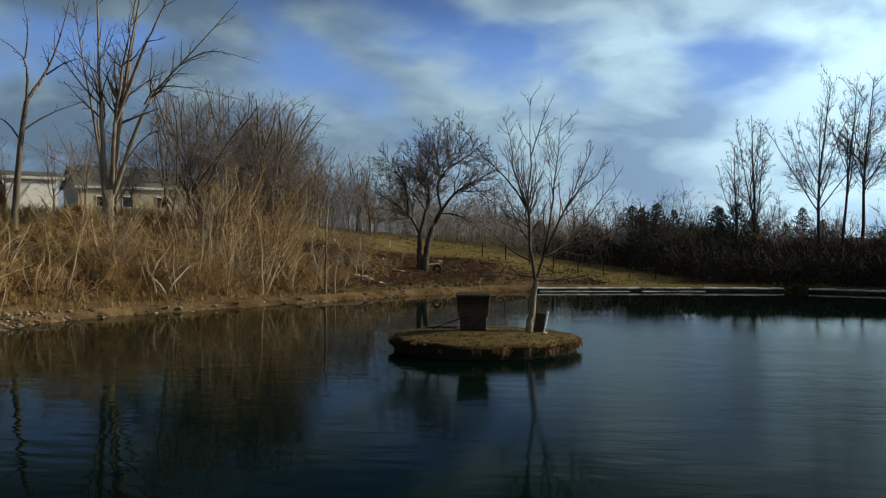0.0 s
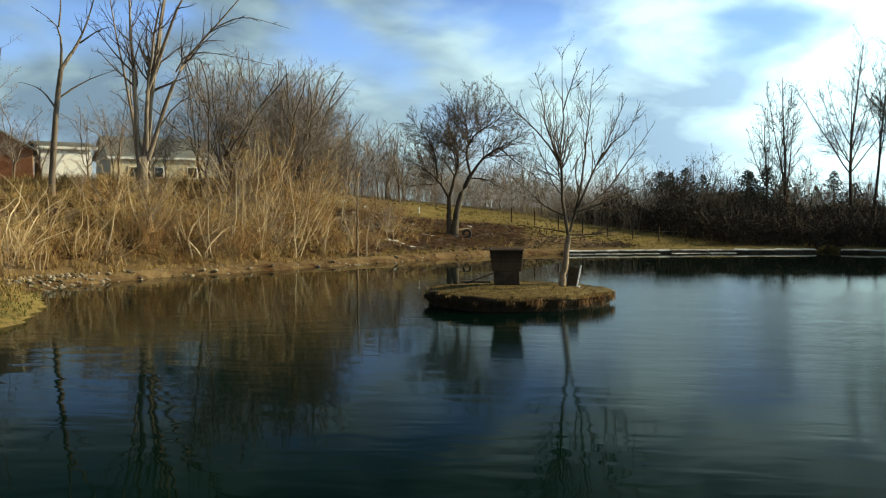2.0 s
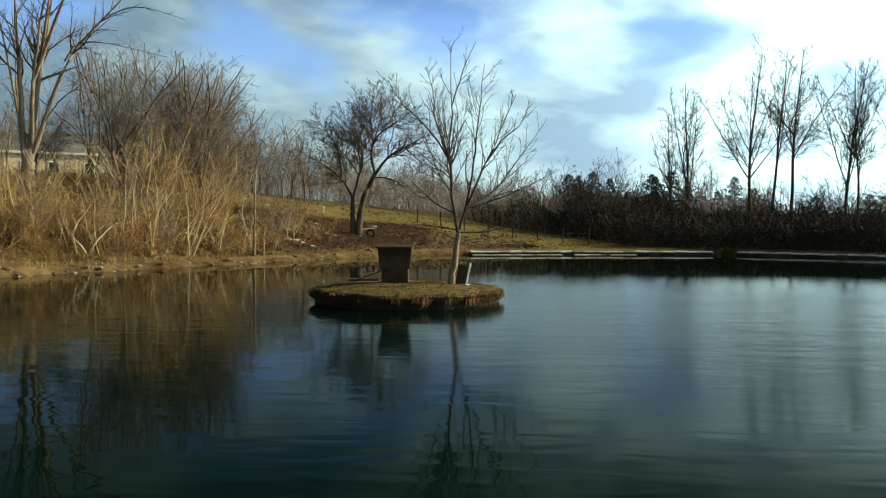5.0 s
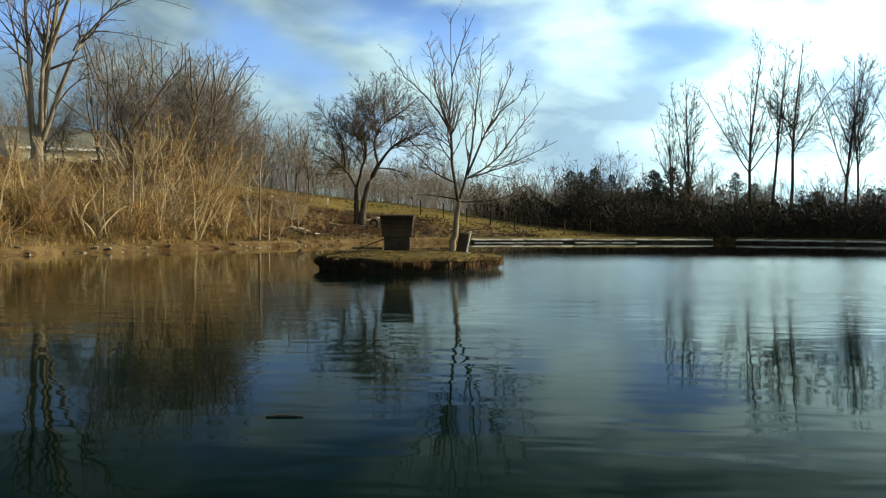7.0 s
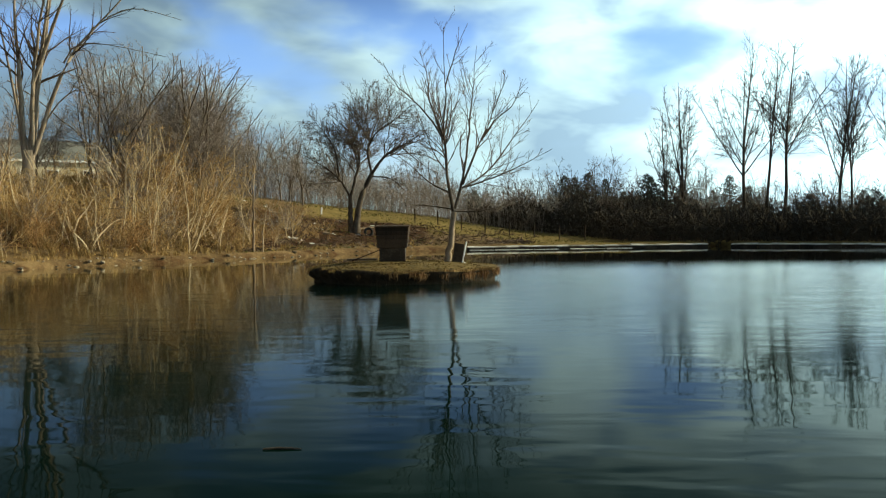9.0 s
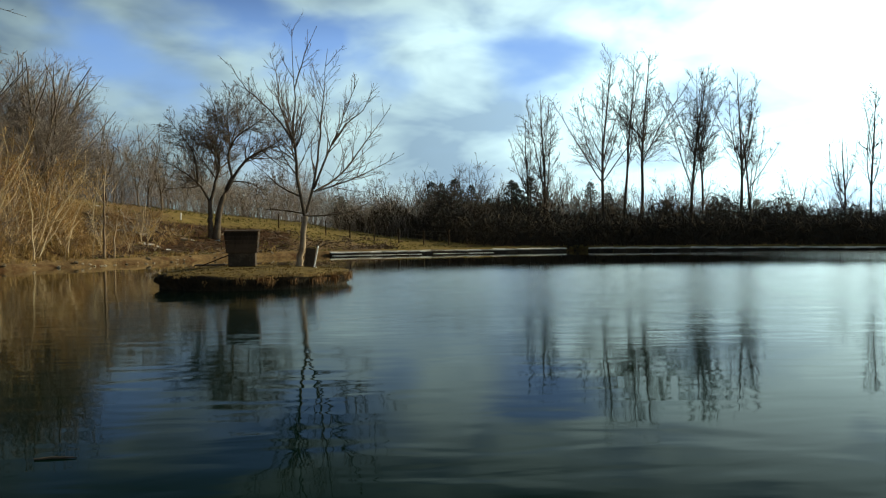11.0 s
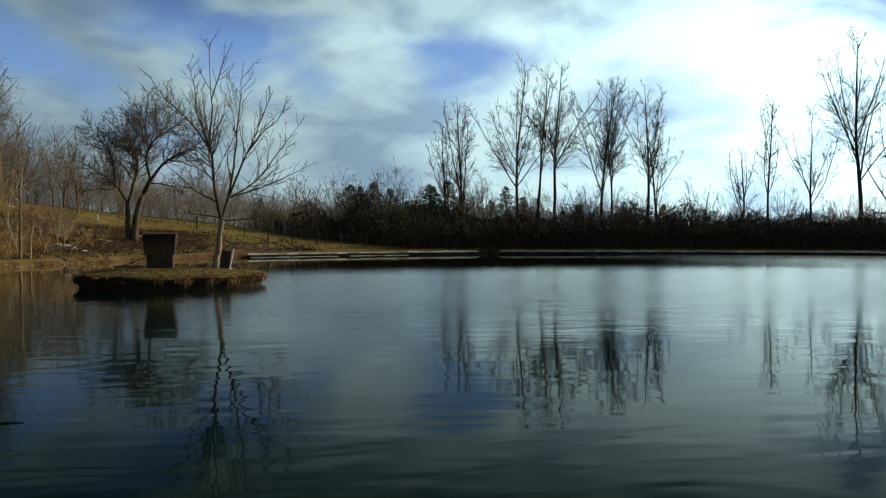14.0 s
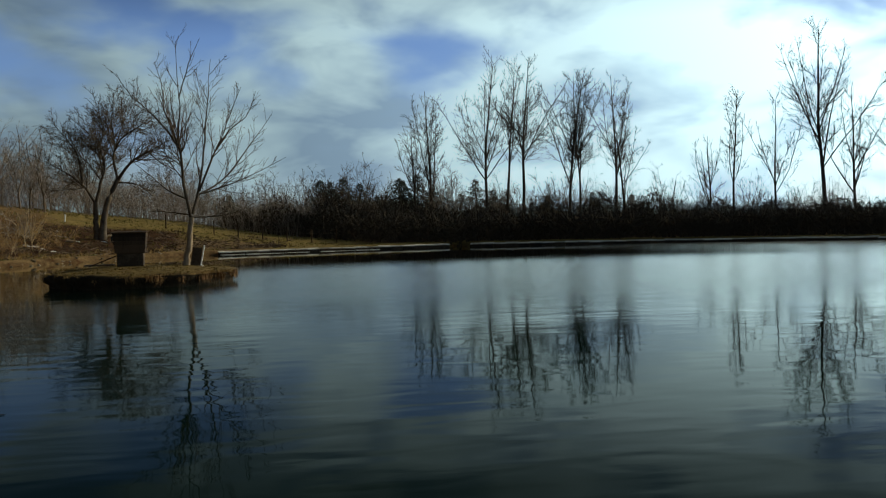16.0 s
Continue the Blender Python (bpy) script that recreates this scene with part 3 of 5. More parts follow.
def build_island():
    rings, sides = [0.0, 0.2, 0.4, 0.6, 0.75, 0.88, 0.96, 0.99, 1.0, 0.985, 0.955, 0.95, 0.96], 120
    drop = [0, 0, 0, 0, 0, 0, 0.015, 0.05, 0.12, 0.22, 0.34, 0.46, 0.9]
    verts, faces = [], []
    for r, dz in zip(rings, drop):
        for k in range(sides):
            a = 2 * math.pi * k / sides
            wob = 1 + 0.03 * math.sin(3 * a + 0.6) + 0.022 * math.sin(7 * a + 1.9) + 0.012 * math.sin(17 * a)
            if dz > 0.1:
                wob += 0.012 * math.sin(31 * a + 14 * dz) + 0.009 * math.sin(47 * a - 8 * dz) + 0.01 * math.sin(19 * a + 30 * dz)
            x, y = ISLAND_A * r * wob * math.cos(a), ISLAND_B * r * wob * math.sin(a)
            verts.append((x, y, island_height(x, y) - dz))
    for i in range(len(rings) - 1):
        for k in range(sides):
            k2 = (k + 1) % sides
            faces.append((i * sides + k, i * sides + k2, (i + 1) * sides + k2, (i + 1) * sides + k))
    ob = link_mesh("island", verts, faces, [M_ISLAND_TOP, M_ISLAND_SIDE], face_mats=[0 if i < 6 else 1 for i in range(len(rings) - 1) for _ in range(sides)])
    ob.matrix_basis = pose(*ISLAND, 0)
    return tagged(ob, "small round grassy island with a steep dark earth edge", "island", kind="structure")


M_ISLAND_TOP = rough_material("island_turf", (0.05, 0.038, 0.012), (0.26, 0.18, 0.06), 1.1, 9.0, 0.9, stain=(0.07, 0.042, 0.02), depth=0.05)
M_ISLAND_SIDE = rough_material("island_earth_edge", (0.009, 0.007, 0.004), (0.055, 0.036, 0.018), 2.0, 12.0, 0.9, stretch=(1, 1, 0.5), depth=0.08)
build_island()


def on_island(x, y):
    return ISLAND[0] + x, ISLAND[1] + y, island_height(x, y)


def blades(name, label, spots, mat, seed, parent=None, low=0.12, high=0.35, width=0.012, lean=0.5, per=7):
    """Tufts of grass as one mesh of bent tapering blades; spots: rows of (x, y, z, size)."""
    rng = np.random.default_rng(seed)
    verts, faces = [], []
    for x, y, z, size in spots:
        for _ in range(per):
            a, b = rng.uniform(0, 2 * math.pi), rng.uniform(0, 2 * math.pi)
            h, w = rng.uniform(low, high) * size, width * rng.uniform(0.7, 1.4)
            l = lean * h * rng.uniform(0.2, 1.3)
            cx, cy = x + rng.normal(0, 0.06), y + rng.normal(0, 0.06)
            dx, dy, n = math.cos(a) * w, math.sin(a) * w, len(verts)
            lx, ly = math.cos(b) * l, math.sin(b) * l
            verts += [(cx - dx, cy - dy, z - 0.03), (cx + dx, cy + dy, z - 0.03), (cx + lx * 0.4 + dx * 0.7, cy + ly * 0.4 + dy * 0.7, z + h * 0.6),
                      (cx + lx * 0.4 - dx * 0.7, cy + ly * 0.4 - dy * 0.7, z + h * 0.6), (cx + lx, cy + ly, z + h * (1 - 0.25 * lean))]
            faces += [(n, n + 1, n + 2, n + 3), (n + 3, n + 2, n + 4)]
    ob = link_mesh(name, verts, faces, mat, parent, smooth=False)
    return tagged(ob, label, "grass", kind="stuff")


def duck_house():
    rng = np.random.default_rng(17)
    x, y, z = on_island(-0.32, 0.2)
    h = empty("duck_house", pose(x, y, z, 0, 0, 4), "dark brown board duck house on a narrower base", "duck house")
    for sx in (-0.36, 0.36):
        for sy in (-0.3, 0.3):
            part("leg", box((0.08, 0.08, 0.45), (sx, sy, 0.12), 0.006), M_WOOD, h)
    part("base", box((0.82, 0.7, 0.42), (0, 0, 0.21), 0.012), M_PANEL, h, "lighter brown boarded base")
    # the upper box leans outwards, board by board
    for k in range(5):
        zc = 0.44 + 0.13 * k + 0.06
        w = 0.92 + 0.026 * k
        for side in (-1, 1):
            part("board", box((w, 0.025, 0.126), (rng.normal(0, 0.004), side * (0.40 + 0.008 * k), zc), 0.005, (0, rng.normal(0, 0.3), 0)), M_WOOD, h)
            part("board", box((0.025, 0.80 + 0.016 * k, 0.126), (side * w / 2, 0, zc), 0.005), M_WOOD, h)
    part("floor_board", box((0.88, 0.8, 0.03), (0, 0, 0.435), 0.004), M_WOOD, h)
    part("roof", box((1.10, 1.02, 0.04), (0, 0, 1.115), 0.008, (2, 0, 0)), M_WOOD, h, "flat dark board roof")
    part("ramp", box((0.95, 0.22, 0.03), (-0.85, -0.1, 0.19), 0.005, (0, -21, 0)), M_WOOD, h, "plank ramp")
    part("landing_board", box((0.95, 0.5, 0.05), (-1.0, 0.15, 0.05), 0.006), M_PANEL, h, "pale flat landing board")
    return h


duck_house()


def leaning_panel():
    x, y, z = on_island(1.78, 0.35)
    p = empty("leaning_board", pose(x, y, z, 0, 0, -12), "weathered board with a white edge strip leaning beside the tree", "board")
    part("panel", box((0.32, 0.03, 0.66), (-0.01, 0, 0.30), 0.005, (0, 9, 0)), M_PANEL, p)
    part("edge_strip", box((0.04, 0.045, 0.74), (0.195, 0, 0.33), 0.005, (0, 12, 0)), M_WHITE, p, "white edge strip")
    part("foot_board", box((0.34, 0.16, 0.05), (0.05, 0.0, 0.0), 0.006), M_WHITE, p, "pale foot board")
    return p


leaning_panel()

ISLAND_LIMBS = [
    (0.125, 0.085, [(0, -0.25), (0.0, 0.1), (0.13, 0.81), (0.23, 1.7)]),
    (0.058, 0.008, [(0.2, 1.7), (0.04, 3.1), (0.0, 4.1), (0.14, 5.5), (0.1, 7.4)]),
    (0.024, 0.007, [(0.10, 5.6), (0.35, 6.5), (0.8, 7.6)]),
    (0.034, 0.007, [(0.0, 4.0), (-0.5, 5.3), (-0.6, 6.3), (-0.9, 7.2)]),
    (0.034, 0.007, [(0.0, 4.0), (-0.6, 5.0), (-1.5, 5.8), (-1.85, 6.5)]),
    (0.050, 0.007, [(0.25, 1.8), (0.55, 2.9), (0.75, 4.6), (0.85, 5.8), (1.0, 7.2)]),
    (0.044, 0.007, [(0.5, 2.6), (1.1, 4.0), (1.55, 5.0), (2.0, 6.1)]),
    (0.028, 0.007, [(1.1, 4.0), (1.6, 4.8), (2.2, 5.2), (2.45, 6.1)]),
    (0.036, 0.007, [(0.5, 2.5), (1.3, 3.0), (2.3, 4.5), (2.95, 5.5)]),
    (0.034, 0.007, [(0.5, 2.5), (1.35, 2.76), (2.4, 3.25), (3.4, 3.8)]),
    (0.032, 0.007, [(0.08, 2.35), (-0.6, 2.7), (-1.7, 3.7)]),
    (0.030, 0.007, [(0.25, 1.7), (1.0, 1.72), (1.8, 1.85), (2.4, 2.25)]),
    (0.028, 0.007, [(0.2, 1.78), (-0.45, 1.9), (-1.2, 1.95)]),
]
ISLAND_PLAN = [(4.4, 0.15, 0.38, 0.65, 0.10, 0.06, 4, 5, 0.007), (5.0, 0.12, 0.48, 0.65, 0.10, 0.05, 3, 3, 0.005), (5.0, 0.15, 0.5, 0.6, 0.1, 0.04, 3, 2, 0.004)]
x, y, z = on_island(1.42, 0.45)
tree_from_limbs("island_tree", ISLAND_LIMBS, ISLAND_PLAN, 11, pose(x, y, z) @ Matrix.Diagonal((1.0, 1.0, 0.96, 1)), M_BARK_PALE, M_TWIG_MID, "slender bare tree with a pale trunk on the island", depth=0.55, limb_bark=M_BARK_LIMB)

# ---- the trees of the left bank and the slope ----
CRAB_LIMBS = [
    (0.20, 0.14, [(-0.2, -0.4), (-0.22, 0.6), (-0.22, 1.6), (-0.2, 2.5)]),
    (0.23, 0.15, [(0.14, -0.4), (0.2, 1.2), (0.55, 2.6), (1.25, 4.0)]),
    (0.085, 0.014, [(-0.2, 2.4), (-0.85, 3.6), (-1.9, 4.5), (-4.2, 5.8)]),
    (0.070, 0.012, [(-0.95, 3.8), (-1.1, 5.5), (-1.7, 6.6), (-3.1, 8.3)]),
    (0.105, 0.014, [(-0.2, 2.4), (0.25, 4.0), (0.4, 5.3), (-0.1, 6.7), (-1.9, 8.4)]),
    (0.060, 0.012, [(0.1, 6.2), (0.3, 7.6), (-0.5, 10.0)]),
    (0.095, 0.014, [(1.25, 4.0), (0.85, 5.5), (0.95, 6.2), (1.6, 8.4), (2.4, 9.8)]),
    (0.065, 0.012, [(0.9, 5.9), (1.6, 6.8), (3.2, 7.5), (4.2, 8.2)]),
    (0.055, 0.012, [(0.95, 6.2), (0.7, 8.0), (0.9, 10.2)]),
    (0.105, 0.014, [(1.2, 3.9), (2.2, 5.3), (3.6, 5.9), (5.2, 7.0)]),
    (0.050, 0.012, [(3.2, 5.8), (4.2, 4.9), (5.7, 3.8)]),
    (0.055, 0.012, [(1.1, 3.8), (2.6, 3.7), (3.5, 2.8)]),
]
CRAB_PLAN = [(5.6, 0.12, 0.56, 0.85, 0.12, 0.05, 4, 5, 0.012), (5.6, 0.06, 0.50, 0.8, 0.14, 0.04, 3, 3, 0.010), (5.2, 0.08, 0.5, 0.75, 0.12, 0.03, 3, 2, 0.008)]
x, y = -10.4, 66.4
tree_from_limbs("slope_tree", CRAB_LIMBS, CRAB_PLAN, 21, pose(x, y, z_at(x, y)) @ Matrix.Diagonal((1.06, 1.06, 1.03, 1)), M_BARK_LIMB, M_TWIG, "broad bare tree with two leaning trunks on the grass slope", trunks=2, depth=0.8, limb_bark=M_BARK_LIMB)

BIG_LIMBS = [
    (0.38, 0.30, [(0.1, -0.8), (0.05, 0.6), (0.05, 1.5), (0.1, 2.4)]),
    (0.155, 0.03, [(-0.1, 1.6), (-0.2, 5.8), (-0.3, 9.1), (-0.3, 17.5)]),
    (0.215, 0.03, [(0.2, 2.0), (0.4, 5.8), (0.8, 8.2), (2.0, 17.5)]),
    (0.135, 0.03, [(0.4, 4.0), (0.7, 6.5), (1.4, 10.8), (3.0, 17.0)]),
    (0.125, 0.024, [(0.3, 2.6), (1.1, 6.2), (2.6, 10.2), (4.4, 15.5)]),
    (0.115, 0.024, [(1.0, 5.8), (2.7, 9.2), (3.7, 10.6), (6.2, 14.5)]),
    (0.125, 0.024, [(0.4, 2.2), (1.9, 7.2), (4.0, 9.6), (7.0, 13.0)]),
    (0.055, 0.012, [(1.9, 7.2), (2.7, 8.0), (4.3, 8.1), (8.3, 7.1)]),
    (0.050, 0.012, [(0.6, 3.4), (1.9, 5.3), (3.2, 5.8), (6.5, 5.0)]),
    (0.045, 0.012, [(4.2, 9.7), (5.6, 10.4), (8.2, 9.6)]),
    (0.080, 0.016, [(-0.15, 1.2), (-0.85, 4.1), (-1.4, 6.8), (-2.0, 10.5)]),
    (0.080, 0.016, [(-0.15, 2.6), (-0.7, 8.0), (-1.6, 15.5)]),
]
BIG_PLAN = [(1.15, 0.28, 0.25, 0.70, 0.12, 0.04, 4, 5, 0.012), (2.4, 0.1, 0.45, 0.7, 0.14, 0.02, 3, 3, 0.008), (3.0, 0.12, 0.5, 0.7, 0.14, 0.02, 3, 2, 0.006)]
x, y = -25.6, 50.5
tree_from_limbs("many_stemmed_tree", BIG_LIMBS, BIG_PLAN, 31, pose(x, y, z_at(x, y)), M_BARK_GREY, M_TWIG_MID, "tall bare tree with many rising stems above the brush", depth=0.5)

LEFT_LIMBS = [
    (0.19, 0.13, [(0, -0.8), (0.1, 1.2), (0.43, 4.8), (0.76, 6.8)]),
    (0.105, 0.02, [(0.76, 6.8), (1.15, 8.0), (1.55, 9.5), (2.2, 13.5)]),
    (0.080, 0.014, [(0.74, 6.7), (0.76, 8.1), (0.4, 9.3), (-1.2, 10.3)]),
    (0.058, 0.012, [(0.5, 5.2), (1.8, 6.3), (3.2, 6.9)]),
    (0.058, 0.012, [(0.35, 4.8), (-0.3, 5.8), (-1.3, 6.1)]),
    (0.050, 0.012, [(1.4, 8.3), (2.5, 9.0), (3.7, 9.2)]),
    (0.050, 0.012, [(0.5, 9.1), (0.9, 10.6), (0.6, 12.8)]),
]
x, y = -29.3, 47.4
tree_from_limbs("bank_tree", LEFT_LIMBS, BIG_PLAN, 33, pose(x, y, z_at(x, y)), M_BARK, M_TWIG_MID, "bare forked tree on the bank above the brush", depth=0.6)

# ---- far tall trees in a row ----
TALL_PLAN = [(2.4, 0.34, 0.25, 0.75, 0.09, 0.07, 4, 5, 0.018), (3.4, 0.08, 0.50, 0.62, 0.10, 0.05, 3, 3, 0.014), (3.4, 0.1, 0.5, 0.6, 0.1, 0.04, 3, 2, 0.011)]
TALL = [  # x, y, height, trunk radius, fork share, leaders, fan
    (17.0, 95.4, 14.8, 0.17, 0.22, 3, 0.26), (15.7, 95.9, 12.0, 0.14, 0.24, 3, 0.30), (22.9, 94.3, 17.8, 0.20, 0.32, 6, 0.60), (24.7, 93.9, 17.4, 0.17, 0.36, 3, 0.22),
    (26.4, 93.4, 17.8, 0.20, 0.30, 6, 0.52), (31.0, 92.2, 16.6, 0.18, 0.24, 4, 0.24), (32.0, 91.9, 16.2, 0.14, 0.26, 3, 0.20), (35.2, 90.4, 16.0, 0.18, 0.26, 4, 0.28), (36.3, 90.0, 11.5, 0.15, 0.22, 4, 0.50),
    (43.6, 86.4, 9.4, 0.13, 0.22, 4, 0.40), (45.6, 85.5, 13.4, 0.14, 0.30, 3, 0.30), (49.0, 83.7, 12.4, 0.14, 0.26, 3, 0.50), (52.9, 81.4, 18.6, 0.24, 0.30, 6, 0.42),
    (55.3, 80.0, 13.6, 0.17, 0.2, 5, 0.40), (59.2, 77.8, 15.4, 0.18, 0.2, 5, 0.36)]


def tall_tree(seed, m, height, radius, fork, leaders, fan):
    """A tall bare tree: the trunk runs on to the top, lesser leaders part from it at uneven heights."""
    rng = np.random.default_rng(seed)
    top = empty("tall_tree", m, "tall bare tree with rising limbs in front of the far woods", "tree", "tall trees")
    wood, limb, crown = Tubes(), Tubes(), Tubes()
    trunk = wander(rng, (0, 0, -0.3), (rng.normal(0, 0.03), rng.normal(0, 0.03), 1), height + 0.3, 12, 0.03, 0.03)
    wood.add(trunk, radius * np.linspace(1.2, 0.12, len(trunk)) ** 0.9, 7)
    sprout(rng, crown, trunk, radius * 0.5, 0.02, TALL_PLAN)
    for k in range(leaders):
        a = 2 * math.pi * (k + rng.uniform(-0.3, 0.3)) / leaders
        t = fork + rng.uniform(0.0, 0.26)
        p, _ = along(trunk, t)
        f = fan * rng.uniform(0.6, 1.5)
        line = wander(rng, p, (math.cos(a) * f, math.sin(a) * f, 1), height * (1 - t) * rng.uniform(0.7, 1.0), 9, 0.055, 0.035)
        r0 = radius * (1 - 0.8 * t) * rng.uniform(0.5, 0.75)
        limb.add(line, np.linspace(r0, 0.016, len(line)), 5)
        sprout(rng, crown, line, r0 * 0.6, 0.016, LEADER_PLAN)
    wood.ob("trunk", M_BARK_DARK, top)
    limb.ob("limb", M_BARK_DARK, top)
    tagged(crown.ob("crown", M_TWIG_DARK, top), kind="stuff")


LEADER_PLAN = [(2.4, 0.10, 0.30, 0.70, 0.09, 0.06, 4, 5, 0.016)] + TALL_PLAN[1:]
for k, (x, y, h, r, fork, lead, fan) in enumerate(TALL):
    tall_tree(50 + k, pose(x, y, z_at(x, y)), h, r * 0.85, fork, lead + 1, fan * 1.3)

# ---- brush on the bank ----
SHRUB_PLAN = [(5.5, 0.06, 0.42, 0.8, 0.20, 0.03, 3, 3, 0.006), (9.0, 0.06, 0.55, 0.85, 0.2, 0.0, 3, 1, 0.005)]


def shrub(name, seed, m, bark, twig, label, group, stems=12, low=1.8, high=3.6, spread=0.45, foot=0.7, plan=SHRUB_PLAN, radius=0.022, droop=-0.02):
    """A thicket of many thin stems from the ground."""
    rng = np.random.default_rng(seed)
    top = empty(name, m, label, "shrub", group)
    wood, crown = Tubes(), Tubes()
    for _ in range(stems):
        a, r = rng.uniform(0, 2 * math.pi), foot * math.sqrt(rng.random())
        f = spread * rng.uniform(0.2, 1.2)
        b = a + rng.normal(0, 0.6)
        line = wander(rng, (math.cos(a) * r, math.sin(a) * r, -0.25), (math.cos(b) * f, math.sin(b) * f, 1), rng.uniform(low, high), 6, 0.26, droop)
        wood.add(line, np.linspace(radius * rng.uniform(0.7, 1.5), 0.006, len(line)), 4)
        sprout(rng, crown, line, radius, 0.006, plan)
    wood.ob("stem", bark, top)
    tagged(crown.ob("twig", twig, top), kind="stuff")
    return top


def scatter(models, count, seed, turns, depths, sizes, avoid=None):
    """Copies of the models over the left bank: by bearing and by metres behind the shore."""
    rng = np.random.default_rng(seed)
    done, tries = 0, 0
    used = set()
    while done < count and tries < count * 60:
        tries += 1
        a, r = radians(rng.uniform(*turns)), rng.uniform(30, 90)
        x, y = 1 + math.sin(a) * r, 1 + math.cos(a) * r
        d = float(shore_distance(np.array([x]), np.array([y]))[0])
        if not depths[0] <= d <= depths[1] or (avoid and avoid(x, y)):
            continue
        s = rng.uniform(*sizes)
        m = pose(x, y, z_at(x, y) - 0.05, 0, 0, rng.uniform(0, 360)) @ Matrix.Diagonal((s, s, s * rng.uniform(0.9, 1.1), 1))
        model = models[int(rng.integers(len(models)))]
        if id(model) not in used:
            used.add(id(model))
            model.matrix_basis = m
        else:
            c = copy_thing(model, Matrix.Identity(4))
            c.matrix_basis = m
        done += 1


L_BRUSH = "dense thicket of dry tan stems on the sunlit bank"
tan_models = [shrub("thicket_shrub", 200 + k, pose(0, -50, -30), (M_STEM_PALE, M_TWIG_RUST, M_STEM_PALE)[k % 3], (M_TWIG_TAN, M_TWIG_RUST, M_TWIG)[k % 3], (L_BRUSH, "tangled rust-brown shrub on the sunlit bank", "tangled grey-brown shrub on the bank")[k % 3], "brush on the bank", 9, 1.2, 2.9, 0.6, 0.8, radius=0.014, droop=-0.01) for k in range(6)]
scatter(tan_models, 95, 7, (-44, -26), (2.4, 9), (0.5, 0.95))
scatter(tan_models, 80, 72, (-28, -17.5), (2.5, 10), (0.7, 1.2))
scatter(tan_models, 22, 71, (-19, -11.5), (4.0, 9.0), (0.35, 0.7))
SAP_PLAN = [(3.4, 0.06, 0.42, 0.9, 0.16, 0.0, 3, 4, 0.008), (5.0, 0.08, 0.5, 0.9, 0.16, 0.0, 3, 2, 0.006), (9.0, 0.08, 0.6, 0.85, 0.16, 0.0, 3, 1, 0.005)]
sap_models = [random_tree("young_tree", 230 + k, pose(0, -50, -30), (M_STEM_PALE, M_BARK_GREY, M_STEM_PALE)[k % 3], (M_TWIG_TAN, M_TWIG_RUST, M_HAZE_TWIG)[k % 3], "slim young tree with a round head of dry twigs", "young trees in the brush", 5.2, 0.05, 0.25, 5, 1.15, SAP_PLAN, 0.14, 0.62, 0.5, 0.12) for k in range(6)]
clump_models = [shrub("stem_clump", 250 + k, pose(0, -50, -30), M_STEM_PALE, M_TWIG_TAN, "clump of pale leaning stems among the brush", "pale stem clumps", 5, 2.6, 5.0, 0.38, 0.6, [(1.4, 0.4, 0.30, 0.6, 0.12, 0.05, 3, 4, 0.010), (2.6, 0.15, 0.5, 0.7, 0.14, 0.03, 3, 2, 0.006)], 0.046) for k in range(3)]
scatter(clump_models, 24, 95, (-40, -17), (2.6, 7.0), (0.6, 1.0))
scatter(sap_models, 18, 9, (-42, -27), (4.0, 12.0), (0.5, 0.85))
scatter(sap_models, 34, 91, (-24.5, -16.5), (4.0, 14.0), (0.65, 1.25))
scatter(sap_models, 14, 93, (-31, -24.5), (4.0, 11.0), (0.45, 0.8))
scatter(sap_models, 9, 97, (-17.5, -13.4), (2.6, 8.0), (0.35, 0.6))
scatter(tan_models, 10, 98, (-17.8, -13.6), (2.6, 7.0), (0.4, 0.7))


def stem_fan(seed, x, y, lean, many, low, high):
    """Slim sunlit stems that rise from one root and lean the same way."""
    rng = np.random.default_rng(seed)
    top = empty("pale_sapling", pose(x, y, z_at(x, y)), "group of slim pale stems leaning over the brush", "shrub", "leaning pale stems")
    for _ in range(many):
        line = wander(rng, (rng.normal(0, 0.5), rng.normal(0, 0.4), -0.2), (lean * rng.uniform(0.2, 1.5) + rng.normal(0, 0.25), rng.normal(0, 0.2), 1), rng.uniform(low, high), 8, 0.11, 0.02)
        stem, twigs = Tubes(), Tubes()
        r = rng.uniform(0.022, 0.04)
        stem.add(line, np.linspace(r, 0.010, len(line)), 6)
        sprout(rng, twigs, line, r, 0.01, STEM_PLAN)
        ob = stem.ob("stem", M_STEM_PALE, top)
        tagged(twigs.ob("twig", M_TWIG_TAN, ob), kind="stuff")
    return top


STEM_PLAN = [(2.0, 0.35, 0.26, 0.6, 0.12, 0.05, 3, 4, 0.010), (4.0, 0.15, 0.5, 0.7, 0.14, 0.03, 3, 2, 0.006)]
for k, row in enumerate(((-18.6, 46.8, 0.10, 4, 4.2, 5.8), (-17.6, 47.8, 0.40, 6, 4.0, 6.0), (-16.5, 49.1, 0.36, 5, 3.4, 5.2), (-19.4, 44.5, -0.1, 3, 2.6, 4.4), (-22.8, 40.8, 0.1, 3, 2.8, 4.6), (-14.6, 50.2, 0.2, 3, 1.6, 2.8))):
    stem_fan(270 + k, *row)

